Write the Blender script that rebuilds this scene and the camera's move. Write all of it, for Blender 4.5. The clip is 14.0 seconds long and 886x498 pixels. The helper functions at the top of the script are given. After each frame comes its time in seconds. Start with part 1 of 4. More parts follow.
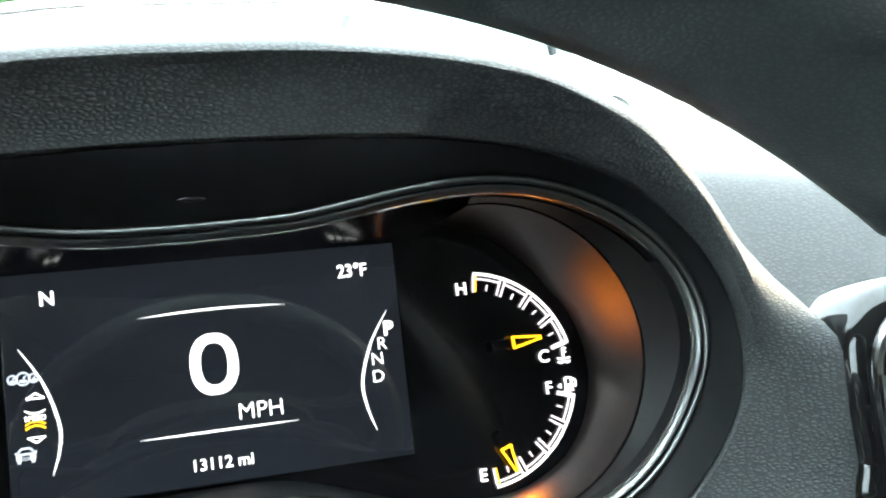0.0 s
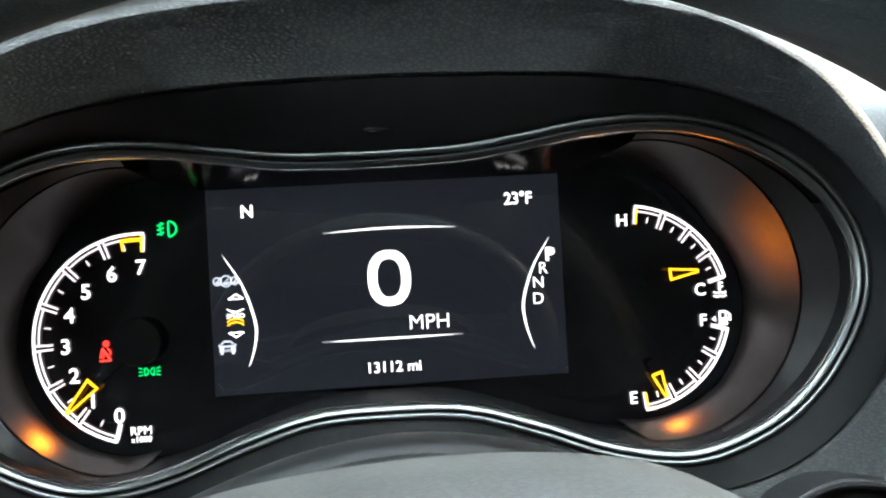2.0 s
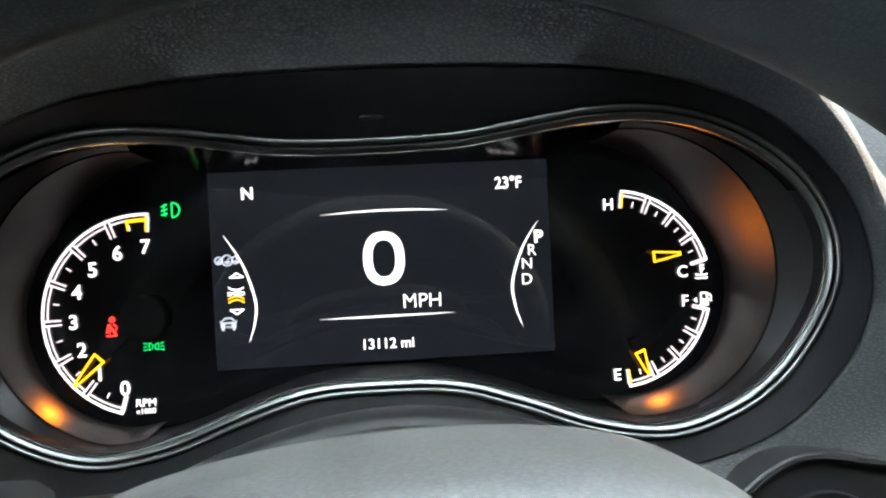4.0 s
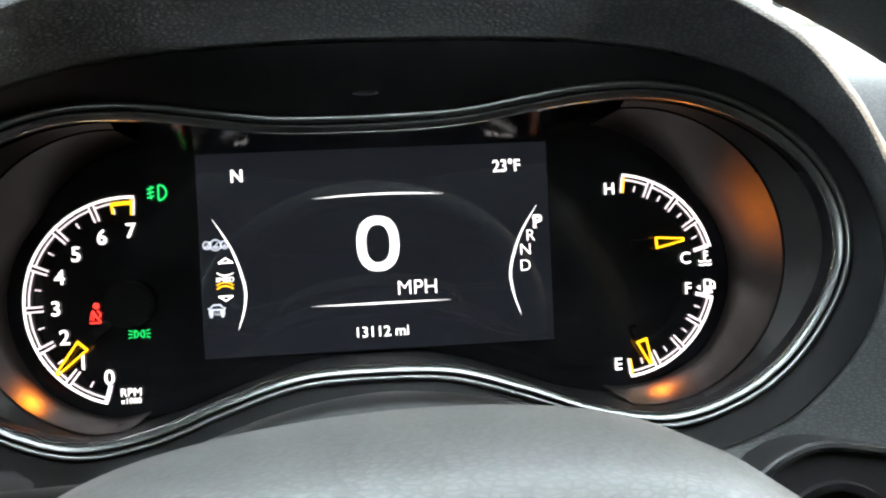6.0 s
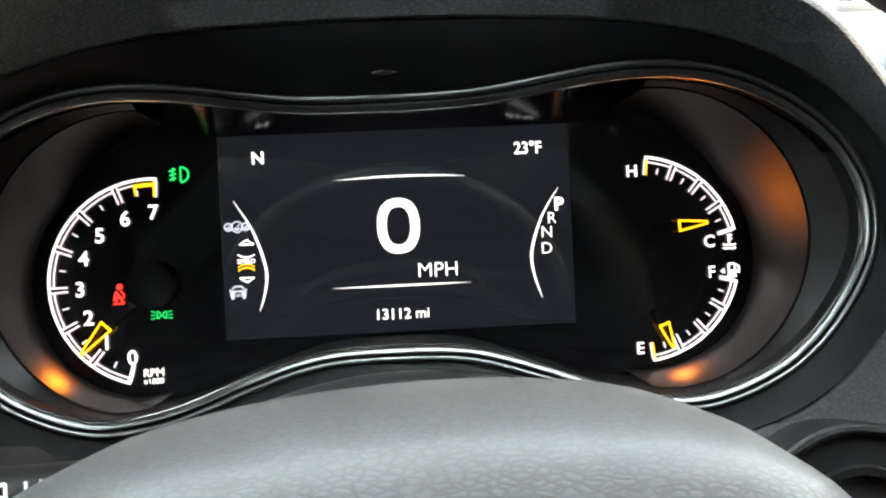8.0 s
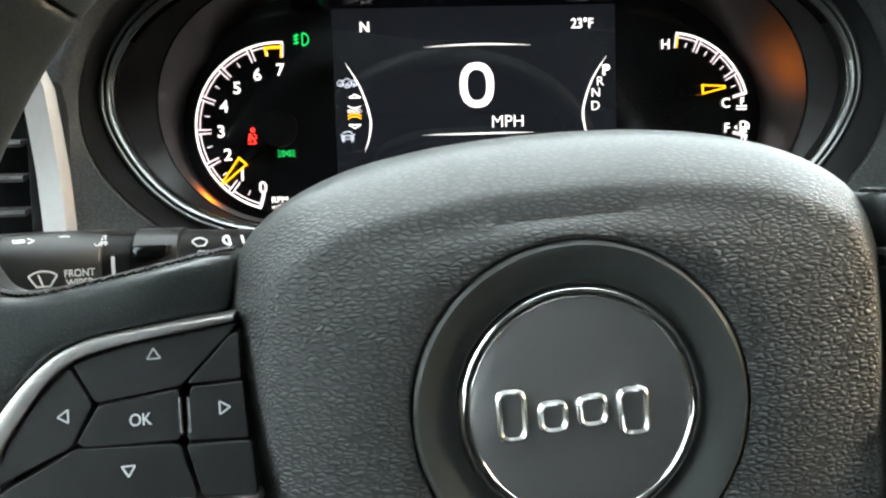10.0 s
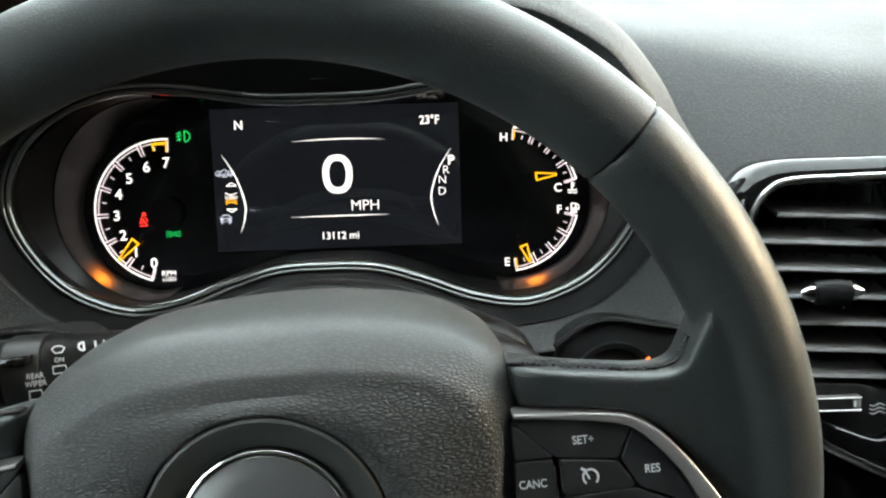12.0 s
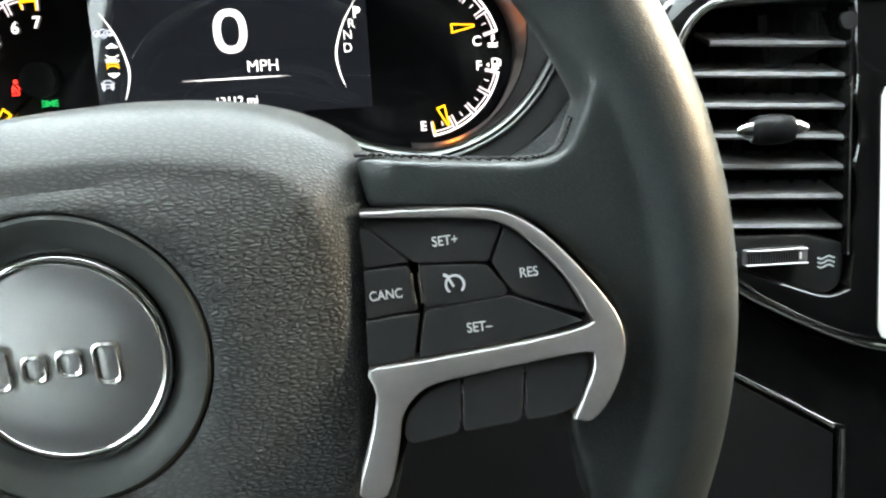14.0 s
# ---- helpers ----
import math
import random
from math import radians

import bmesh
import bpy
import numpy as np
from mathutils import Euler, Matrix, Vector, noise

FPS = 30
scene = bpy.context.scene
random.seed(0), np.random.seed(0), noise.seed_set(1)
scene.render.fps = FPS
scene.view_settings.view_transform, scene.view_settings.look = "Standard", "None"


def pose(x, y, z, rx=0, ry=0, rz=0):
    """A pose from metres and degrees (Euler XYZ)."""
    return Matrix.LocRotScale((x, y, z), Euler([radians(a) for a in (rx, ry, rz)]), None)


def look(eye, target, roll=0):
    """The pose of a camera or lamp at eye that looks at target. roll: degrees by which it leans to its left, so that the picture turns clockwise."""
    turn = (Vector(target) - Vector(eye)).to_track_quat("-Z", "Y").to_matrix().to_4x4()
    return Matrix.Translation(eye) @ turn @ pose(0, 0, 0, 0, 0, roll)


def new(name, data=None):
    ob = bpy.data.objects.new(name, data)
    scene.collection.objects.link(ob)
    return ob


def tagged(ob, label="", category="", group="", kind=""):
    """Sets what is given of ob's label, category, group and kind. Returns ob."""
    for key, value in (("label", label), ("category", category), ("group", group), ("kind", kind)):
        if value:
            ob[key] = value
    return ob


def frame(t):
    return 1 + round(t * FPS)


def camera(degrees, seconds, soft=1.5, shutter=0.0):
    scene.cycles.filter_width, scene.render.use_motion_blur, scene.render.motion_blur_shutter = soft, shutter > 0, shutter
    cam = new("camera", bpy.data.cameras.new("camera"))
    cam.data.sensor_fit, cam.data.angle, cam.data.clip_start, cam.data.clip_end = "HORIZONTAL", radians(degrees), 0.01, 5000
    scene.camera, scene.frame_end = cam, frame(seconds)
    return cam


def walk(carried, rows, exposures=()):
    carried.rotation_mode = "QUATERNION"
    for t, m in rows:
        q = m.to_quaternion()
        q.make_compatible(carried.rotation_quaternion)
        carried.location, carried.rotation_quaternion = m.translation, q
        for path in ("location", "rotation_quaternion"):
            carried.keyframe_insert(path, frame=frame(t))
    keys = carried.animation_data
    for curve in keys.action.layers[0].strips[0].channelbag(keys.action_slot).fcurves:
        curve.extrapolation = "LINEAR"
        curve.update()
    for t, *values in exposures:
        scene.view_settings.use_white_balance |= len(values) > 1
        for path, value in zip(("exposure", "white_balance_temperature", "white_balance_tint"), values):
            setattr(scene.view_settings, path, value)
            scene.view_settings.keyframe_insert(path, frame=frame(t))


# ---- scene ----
cam = camera(52.0, 14.0, soft=2.2)
# The dash frame: x right, y ahead, z up the instrument face, which leans back 18 degrees.
CAR = pose(0, 0, 1.0, -18)
PATH = [
    (0, -0.00169, -0.37291, 0.00731, 95.085, 6.472, -14.436),
    (0.5, -0.01766, -0.37265, 0.00278, 95.631, 4.889, -10.799),
    (1, -0.01476, -0.37781, 0.00426, 95.192, 3.767, -6.965),
    (1.5, -0.00895, -0.38823, 0.00765, 92.208, 3.436, -5.092),
    (2, -0.00751, -0.39485, 0.00909, 90.916, 3.251, -4.520),
    (2.5, -0.00808, -0.39548, 0.00826, 90.502, 3.335, -4.257),
    (3, -0.00709, -0.39508, 0.01228, 90.010, 3.085, -4.091),
    (3.5, -0.00777, -0.39681, 0.01263, 90.208, 2.989, -4.329),
    (4, -0.00588, -0.41120, 0.01167, 89.360, 2.846, -4.601),
    (6.5, -0.00652, -0.39641, 0.00342, 89.473, 2.738, -5.024),
    (7, -0.00665, -0.39555, 0.00628, 89.125, 2.638, -4.616),
    (7.2, -0.00584, -0.39437, 0.00889, 88.566, 2.766, -4.081),
    (9.3, -0.00119, -0.45037, -0.03668, 90.324, 2.419, -2.691),
    (9.5, -0.02245, -0.46965, -0.03268, 87.303, 2.163, -4.333),
    (10, -0.05374, -0.49448, -0.04276, 85.230, 1.756, -3.928),
    (10.5, -0.06110, -0.51076, -0.02191, 81.619, 1.410, -3.088),
    (11, -0.04269, -0.53616, 0.02034, 81.374, 1.547, -0.871),
    (11.5, 0.00180, -0.56343, 0.05481, 81.756, 1.774, -1.768),
    (12, 0.04496, -0.56830, 0.03337, 82.116, 1.829, -2.185),
    (12.5, 0.07611, -0.54542, 0.00077, 82.439, 1.974, -2.164),
    (13, 0.09347, -0.53121, -0.02259, 82.109, 2.782, -1.323),
    (13.5, 0.09390, -0.52512, -0.03051, 80.389, 2.875, -3.112),
    (14, 0.08954, -0.52639, -0.03136, 79.658, 3.371, -3.007),
]
# The picture darkens where the bright windscreen comes into it.
EXPOSURE = [(0, 5.3, 6600, 2), (0.5, 4.6, 6500, 2), (1, 4.1, 6700, 3), (1.5, 4.4, 6700, 4), (2, 4.95, 6700, 7), (2.6, 4.8, 6700, 7), (4, 4.8, 6800, 9), (7, 4.77, 7000, 10), (9.5, 4.65, 7100, 9), (10.5, 4.6, 7100, 8), (11, 4.6, 7100, 8), (11.5, 4.15, 7200, 8), (12, 4.2, 7200, 8), (12.5, 4.67, 7150, 8), (13.2, 4.93, 7100, 8), (14, 5.0, 7150, 8)]
walk(cam, [(t, CAR @ pose(x, y, z, rx, ry, rz)) for t, x, y, z, rx, ry, rz in PATH], EXPOSURE)

# ---- world and light ----
world = bpy.data.worlds.new("overcast_sky")
scene.world = world
world.use_nodes = True
wn = world.node_tree.nodes
sky = wn.new("ShaderNodeTexSky")
sky.sky_type = "NISHITA"
sky.sun_disc = False
sky.sun_elevation = radians(13.0)
sky.sun_rotation = radians(82.4)
sky.air_density, sky.dust_density, sky.ozone_density = 0.9, 2.2, 1.2
wn["Background"].inputs["Strength"].default_value = 0.15
# thin cloud evens the sky out
cloud = wn.new("ShaderNodeMix")
cloud.data_type = "RGBA"
cloud.inputs["Factor"].default_value = 0.88
cloud.inputs["B"].default_value = (3.85, 4.4, 4.95, 1)
world.node_tree.links.new(sky.outputs["Color"], cloud.inputs["A"])
world.node_tree.links.new(cloud.outputs["Result"], wn["Background"].inputs["Color"])
sun = new("sun", bpy.data.lights.new("sun", "SUN"))
sun.data.energy, sun.data.angle, sun.data.color = 0.25, radians(20), (1.0, 0.76, 0.48)
sun.matrix_world = look((9, 1.2, 3.1), (0, 0, 1))


# ---- materials ----
def material(name, colour, rough=0.5, metal=0.0, coat=0.0, emit=0.0, grain=None, vary=0.15, specular=0.5):
    """grain: (kind, size in metres, depth) of the relief."""
    m = bpy.data.materials.new(name)
    m.use_nodes = True
    n, l = m.node_tree.nodes, m.node_tree.links
    b = n["Principled BSDF"]
    b.inputs["Base Color"].default_value = (*colour, 1)
    b.inputs["Roughness"].default_value = rough
    b.inputs["Metallic"].default_value = metal
    b.inputs["Coat Weight"].default_value = coat
    b.inputs["Coat Roughness"].default_value = 0.04
    b.inputs["Specular IOR Level"].default_value = specular
    if emit:
        b.inputs["Emission Color"].default_value = (*colour, 1)
        b.inputs["Emission Strength"].default_value = emit
        return m
    tc = n.new("ShaderNodeTexCoord")
    if vary:
        big = n.new("ShaderNodeTexNoise")
        big.inputs["Scale"].default_value = 9.0
        big.inputs["Detail"].default_value = 5.0
        fine = n.new("ShaderNodeTexNoise")
        fine.inputs["Scale"].default_value = 420.0
        fine.inputs["Detail"].default_value = 3.0
        add = n.new("ShaderNodeMath")
        add.operation = "MULTIPLY_ADD"
        add.inputs[1].default_value = 0.45
        for t in (big, fine):
            l.new(tc.outputs["Object"], t.inputs["Vector"])
        l.new(fine.outputs["Fac"], add.inputs[0])
        l.new(big.outputs["Fac"], add.inputs[2])
        ramp = n.new("ShaderNodeMapRange")
        ramp.inputs["From Min"].default_value, ramp.inputs["From Max"].default_value = 0.35, 1.1
        ramp.inputs["To Min"].default_value, ramp.inputs["To Max"].default_value = max(0.02, rough * (1 - vary)), min(1, rough * (1 + vary))
        l.new(add.outputs[0], ramp.inputs["Value"])
        l.new(ramp.outputs[0], b.inputs["Roughness"])
        mix = n.new("ShaderNodeMix")
        mix.data_type = "RGBA"
        mix.inputs["A"].default_value = (*[c * (1 - vary) for c in colour], 1)
        mix.inputs["B"].default_value = (*[min(1, c * (1 + vary)) for c in colour], 1)
        l.new(add.outputs[0], mix.inputs["Factor"])
        l.new(mix.outputs["Result"], b.inputs["Base Color"])
    if grain:
        kind, size, depth = grain
        bump = n.new("ShaderNodeBump")
        bump.inputs["Distance"].default_value = depth
        bump.inputs["Strength"].default_value = 1.0
        if kind == "leather":
            warp = n.new("ShaderNodeTexNoise")
            warp.inputs["Scale"].default_value = 0.35 / size
            warp.inputs["Detail"].default_value = 3.0
            shift = n.new("ShaderNodeVectorMath")
            shift.operation = "MULTIPLY_ADD"
            shift.inputs[1].default_value = (size * 0.35,) * 3
            l.new(tc.outputs["Object"], warp.inputs["Vector"])
            l.new(warp.outputs["Color"], shift.inputs[0])
            l.new(tc.outputs["Object"], shift.inputs[2])
            cell = n.new("ShaderNodeTexVoronoi")
            cell.feature = "DISTANCE_TO_EDGE"
            cell.inputs["Scale"].default_value = 1 / size
            longer = n.new("ShaderNodeVectorMath")
            longer.operation = "MULTIPLY"
            longer.inputs[1].default_value = (0.62, 1.0, 1.35)
            l.new(shift.outputs[0], longer.inputs[0])
            l.new(longer.outputs[0], cell.inputs["Vector"])
            flat = n.new("ShaderNodeMapRange")
            flat.interpolation_type = "SMOOTHSTEP"
            flat.inputs["From Max"].default_value = 0.40
            l.new(cell.outputs["Distance"], flat.inputs["Value"])
            l.new(flat.outputs[0], bump.inputs["Height"])
            # shade between the pebbles is put into the colour, darker in the grooves
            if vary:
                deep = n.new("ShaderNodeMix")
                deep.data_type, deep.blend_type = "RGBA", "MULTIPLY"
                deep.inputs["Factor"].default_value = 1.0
                groove_shade = n.new("ShaderNodeMapRange")
                groove_shade.inputs["From Max"].default_value = 0.22
                groove_shade.inputs["To Min"].default_value, groove_shade.inputs["To Max"].default_value = 0.6, 1.1
                l.new(cell.outputs["Distance"], groove_shade.inputs["Value"])
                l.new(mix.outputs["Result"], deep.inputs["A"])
                l.new(groove_shade.outputs[0], deep.inputs["B"])
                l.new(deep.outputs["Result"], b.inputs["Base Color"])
        else:
            speck = n.new("ShaderNodeTexNoise")
            speck.inputs["Scale"].default_value = 1 / size
            speck.inputs["Detail"].default_value = 4.0
            l.new(tc.outputs["Object"], speck.inputs["Vector"])
            l.new(speck.outputs["Fac"], bump.inputs["Height"])
        l.new(bump.outputs[0], b.inputs["Normal"])
    return m


def glass(name, tint=(1, 1, 1)):
    m = bpy.data.materials.new(name)
    m.use_nodes = True
    b = m.node_tree.nodes["Principled BSDF"]
    b.inputs["Base Color"].default_value = (*tint, 1)
    b.inputs["Transmission Weight"].default_value = 1.0
    b.inputs["Roughness"].default_value = 0.0
    b.inputs["IOR"].default_value = 1.45
    return m


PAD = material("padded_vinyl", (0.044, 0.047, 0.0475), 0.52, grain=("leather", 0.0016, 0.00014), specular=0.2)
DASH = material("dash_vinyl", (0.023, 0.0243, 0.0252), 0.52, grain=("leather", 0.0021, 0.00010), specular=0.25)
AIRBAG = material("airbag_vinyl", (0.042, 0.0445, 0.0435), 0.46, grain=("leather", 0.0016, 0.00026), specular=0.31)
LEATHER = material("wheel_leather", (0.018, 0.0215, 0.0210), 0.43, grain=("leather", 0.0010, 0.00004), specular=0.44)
BLACK = material("black_plastic", (0.009, 0.0092, 0.0095), 0.45, specular=0.05, grain=("fine", 0.0006, 0.00006))
BUTTON = material("soft_button_plastic", (0.0065, 0.0068, 0.007), 0.46, specular=0.3, grain=("fine", 0.0005, 0.00003))
SLAT = material("vent_plastic", (0.11, 0.11, 0.111), 0.42, grain=("fine", 0.0006, 0.00005))
PIANO = material("piano_black", (0.003, 0.003, 0.003), 0.05, vary=0.1, specular=0.3)
GLOSS = material("cluster_black", (0.004, 0.004, 0.0045), 0.12, vary=0.1, specular=0.35)
WALL = material("cluster_wall", (0.004, 0.004, 0.0045), 0.14, vary=0.1, specular=0.8)
DISH = material("badge_dish_plastic", (0.028, 0.031, 0.029), 0.5, grain=("fine", 0.0005, 0.00004), specular=0.25)
WELL = material("smoked_well", (0.0068, 0.0050, 0.0046), 0.4, vary=0.25, specular=0.3)
SIDE = material("cluster_side_panel", (0.0105, 0.0086, 0.0082), 0.42, grain=("fine", 0.0006, 0.00004), specular=0.25)
CHROME = material("chrome", (0.75, 0.76, 0.75), 0.1, metal=1.0, vary=0.0)
SATIN = material("satin_silver", (0.30, 0.29, 0.28), 0.34, metal=0.9, grain=("fine", 0.0005, 0.00002))
# the cover's grain fades out towards its smooth upper shoulder
an, al = AIRBAG.node_tree.nodes, AIRBAG.node_tree.links
where = an.new("ShaderNodeSeparateXYZ")
fade = an.new("ShaderNodeMapRange")
fade.interpolation_type = "SMOOTHSTEP"
fade.inputs["From Min"].default_value, fade.inputs["From Max"].default_value = .040, .060
fade.inputs["To Min"].default_value, fade.inputs["To Max"].default_value = 1.0, .12
al.new(an["Texture Coordinate"].outputs["Object"], where.inputs[0])
al.new(where.outputs["Z"], fade.inputs["Value"])
al.new(fade.outputs[0], an["Bump"].inputs["Strength"])
BADGE = material("badge_grey", (0.33, 0.335, 0.33), 0.33, metal=0.9, vary=0.0)
# satin trim again, the windows' reflection put into a brighter base colour
SATIN_BRIGHT = material("brightened_satin", (0.50, 0.50, 0.49), 0.36, metal=0.7, grain=("fine", 0.0005, 0.00002))
RINGMETAL = material("ring_chrome", (0.15, 0.155, 0.15), 0.3, metal=1.0, vary=0.0)
MARK = material("satin_chrome", (0.72, 0.725, 0.72), 0.22, metal=1.0, vary=0.0)
THREAD = material("dark_thread", (0.012, 0.012, 0.012), 0.7, vary=0.2)
SCREEN = material("display_glass", (0.004, 0.0045, 0.006), 0.05, vary=0.0, specular=0.5)
SCREEN.node_tree.nodes["Principled BSDF"].inputs["Emission Color"].default_value = (0.5, 0.6, 0.8, 1)
SCREEN.node_tree.nodes["Principled BSDF"].inputs["Emission Strength"].default_value = 0.0008
PRINT = material("white_print", (0.5, 0.51, 0.52), 0.6, vary=0.05)
LIT = material("lit_white", (1.0, 0.97, 1.0), emit=0.085)
DIMLIT = material("lit_grey", (0.75, 0.8, 0.95), emit=0.035)
ARC = material("lit_scale", (1.0, 0.86, 0.95), emit=0.05)
PALEBLUE = material("lit_pale_blue", (0.45, 0.68, 1.0), emit=0.016)
AMBER = material("lit_amber", (1.0, 0.46, 0.015), emit=0.09)
LAMPLIT = material("lit_orange", (1.0, 0.16, 0.005), emit=0.12)
SHROUDED = material("column_plastic", (0.008, 0.0083, 0.0085), 0.36, grain=("fine", 0.0006, 0.00003), specular=0.12)
EDGING = material("glossy_black_edge", (0.010, 0.010, 0.0105), 0.24, specular=0.5)
RIDGE = material("satin_black_plastic", (0.008, 0.0082, 0.0085), 0.36, grain=("fine", 0.0006, 0.00003), specular=0.25)
LITSCREEN = material("lit_pale_screen", (0.8, 0.84, 0.83), emit=0.0125)
GREEN = material("lit_green", (0.0, 0.75, 0.15), emit=0.05)
RED = material("lit_red", (1.0, 0.04, 0.03), emit=0.09)
FRIT = material("black_glass_border", (0.002, 0.002, 0.002), 0.9, vary=0.1, specular=0.0)
PAPER = material("white_paper", (0.8, 0.8, 0.8), 0.7, vary=0.04)
INK = material("green_ink", (0.03, 0.22, 0.004), 0.6, vary=0.05)
CLOTH = material("headliner_cloth", (0.18, 0.18, 0.17), 0.9, grain=("fine", 0.002, 0.0004))
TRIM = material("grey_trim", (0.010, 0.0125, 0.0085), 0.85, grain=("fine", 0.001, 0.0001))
DARKTRIM = material("dark_trim", (0.045, 0.045, 0.044), 0.7, grain=("fine", 0.001, 0.0001))
REAR = material("dark_seat_cloth", (0.020, 0.020, 0.020), 0.9, grain=("fine", 0.001, 0.0001))
SNOW = material("trodden_snow", (0.8, 0.82, 0.85), 0.8, grain=("fine", 0.4, 0.05))
COWL = material("weathered_cowl", (0.3, 0.29, 0.26), 0.7)
BARK = material("bark", (0.16, 0.14, 0.12), 0.9, grain=("fine", 0.02, 0.01))
CARPAINT = material("pale_car_paint", (0.55, 0.6, 0.6), 0.3, coat=1.0)
VERGE = material("bare_verge", (0.12, 0.11, 0.09), 0.9, grain=("fine", 0.05, 0.02))
CARGLASS = material("greenish_car_glass", (0.15, 0.22, 0.19), 0.2, vary=0.05)
GLASS = glass("window_glass", (0.93, 0.97, 0.95))

# ---- building tools ----
ORIGIN = {}


def thing(name, at, label, category, group="", base=CAR, kind=""):
    ob = new(name)
    ob.empty_display_size = 0.02
    ob.matrix_world = base @ Matrix.Translation(at)
    ORIGIN[ob.name] = Vector(at)
    return tagged(ob, label, category, group, kind)


def part(name, bm, mat, parent, label="", smooth=True):
    """Links a bmesh, given in the thing's frame, as one mesh under parent."""
    at = ORIGIN[parent.name]
    bmesh.ops.translate(bm, verts=bm.verts, vec=-at)
    bmesh.ops.recalc_face_normals(bm, faces=bm.faces)
    me = bpy.data.meshes.new(name)
    bm.to_mesh(me)
    bm.free()
    if smooth:
        me.shade_smooth()
        me.set_sharp_from_angle(angle=radians(38))
    me.materials.append(mat)
    ob = new(name, me)
    ob.parent = parent
    ORIGIN[ob.name] = at
    return tagged(ob, label)


def single(name, bm, mat, label, category, base=CAR, kind="", group="", smooth=True):
    """A thing that is one mesh."""
    lo = Vector((sum(v.co.x for v in bm.verts), sum(v.co.y for v in bm.verts), sum(v.co.z for v in bm.verts))) / len(bm.verts)
    bmesh.ops.translate(bm, verts=bm.verts, vec=-lo)
    bmesh.ops.recalc_face_normals(bm, faces=bm.faces)
    me = bpy.data.meshes.new(name)
    bm.to_mesh(me)
    bm.free()
    if smooth:
        me.shade_smooth()
        me.set_sharp_from_angle(angle=radians(38))
    me.materials.append(mat)
    ob = new(name, me)
    ob.matrix_world = base @ Matrix.Translation(lo)
    ORIGIN[ob.name] = lo
    return tagged(ob, label, category, group, kind)


def spline(points, steps=8, closed=True):
    """Catmull-Rom through 2D points."""
    p, out = [Vector(q) for q in points], []
    n = len(p)
    for i in range(n if closed else n - 1):
        a, b, c, d = (p[(i + k) % n] if closed else p[min(max(i + k, 0), n - 1)] for k in (-1, 0, 1, 2))
        for s in range(steps):
            t = s / steps
            out.append(0.5 * (2 * b + (c - a) * t + (2 * a - 5 * b + 4 * c - d) * t * t + (3 * b - a - 3 * c + d) * t ** 3))
    if not closed:
        out.append(p[-1])
    return out


def rounded(points, r=.0012):
    """A polygon with its corners rounded."""
    p, out = [Vector(q) for q in points], []
    for i, b in enumerate(p):
        a, c = p[i - 1] - b, p[(i + 1) % len(p)] - b
        s, e = b + a.normalized() * min(r, a.length * .4), b + c.normalized() * min(r, c.length * .4)
        out += [s, s.lerp(e, .5).lerp(b, .42), e]
    return out


def grown(points, d):
    """A polygon with every side moved outward by d."""
    p = [Vector(q) for q in points]
    turn = 1 if sum(a.x * b.y - b.x * a.y for a, b in zip(p, p[1:] + p[:1])) > 0 else -1
    out = []
    for i, b in enumerate(p):
        u, v = (b - p[i - 1]).normalized(), (p[(i + 1) % len(p)] - b).normalized()
        nrm = Vector((u.y + v.y, -u.x - v.x)) * turn
        out.append(b + nrm.normalized() * min(d * 2 / max(nrm.length, .5), 2 * d))
    return out


def mirrored(half):
    """A closed outline from its right half, top to bottom, both on the axis."""
    return [*half, *[(-x, z) for x, z in half[-2:0:-1]]]


def around(points, centre, count=144):
    """A closed outline resampled at even angles round a centre."""
    c = Vector(centre)
    rel = [p - c for p in points]
    ang = np.unwrap([math.atan2(r.y, r.x) for r in rel])
    if ang[-1] < ang[0]:
        rel, ang = rel[::-1], ang[::-1]
    rad = np.array([r.length for r in rel])
    ang = np.array(ang)
    want = np.arange(count) / count * 2 * math.pi
    lo = np.concatenate([ang + turn * 2 * math.pi for turn in (-2, -1, 0, 1, 2)])
    r = np.interp(want, np.sort(lo), np.concatenate([rad] * 5)[np.argsort(lo)])
    return [c + Vector((math.cos(a), math.sin(a))) * q for a, q in zip(want, r)]


def offset(points, d):
    """A closed anticlockwise outline moved outward by d."""
    out, n = [], len(points)
    for i in range(n):
        t = (points[(i + 1) % n] - points[i - 1]).normalized()
        out.append(points[i] + Vector((t.y, -t.x)) * d)
    return out


def loft(rings, closed=True, cap=False):
    """Quads between rings of 3D points."""
    bm = bmesh.new()
    rows = [[bm.verts.new(p) for p in ring] for ring in rings]
    n = len(rows[0])
    for a, b in zip(rows, rows[1:]):
        for i in range(n if closed else n - 1):
            bm.faces.new((a[i], a[(i + 1) % n], b[(i + 1) % n], b[i]))
    if cap:
        bm.faces.new(rows[0])
        bm.faces.new(rows[-1])
    return bm


def flat(points, y):
    return [Vector((p[0], y, p[1])) for p in points]


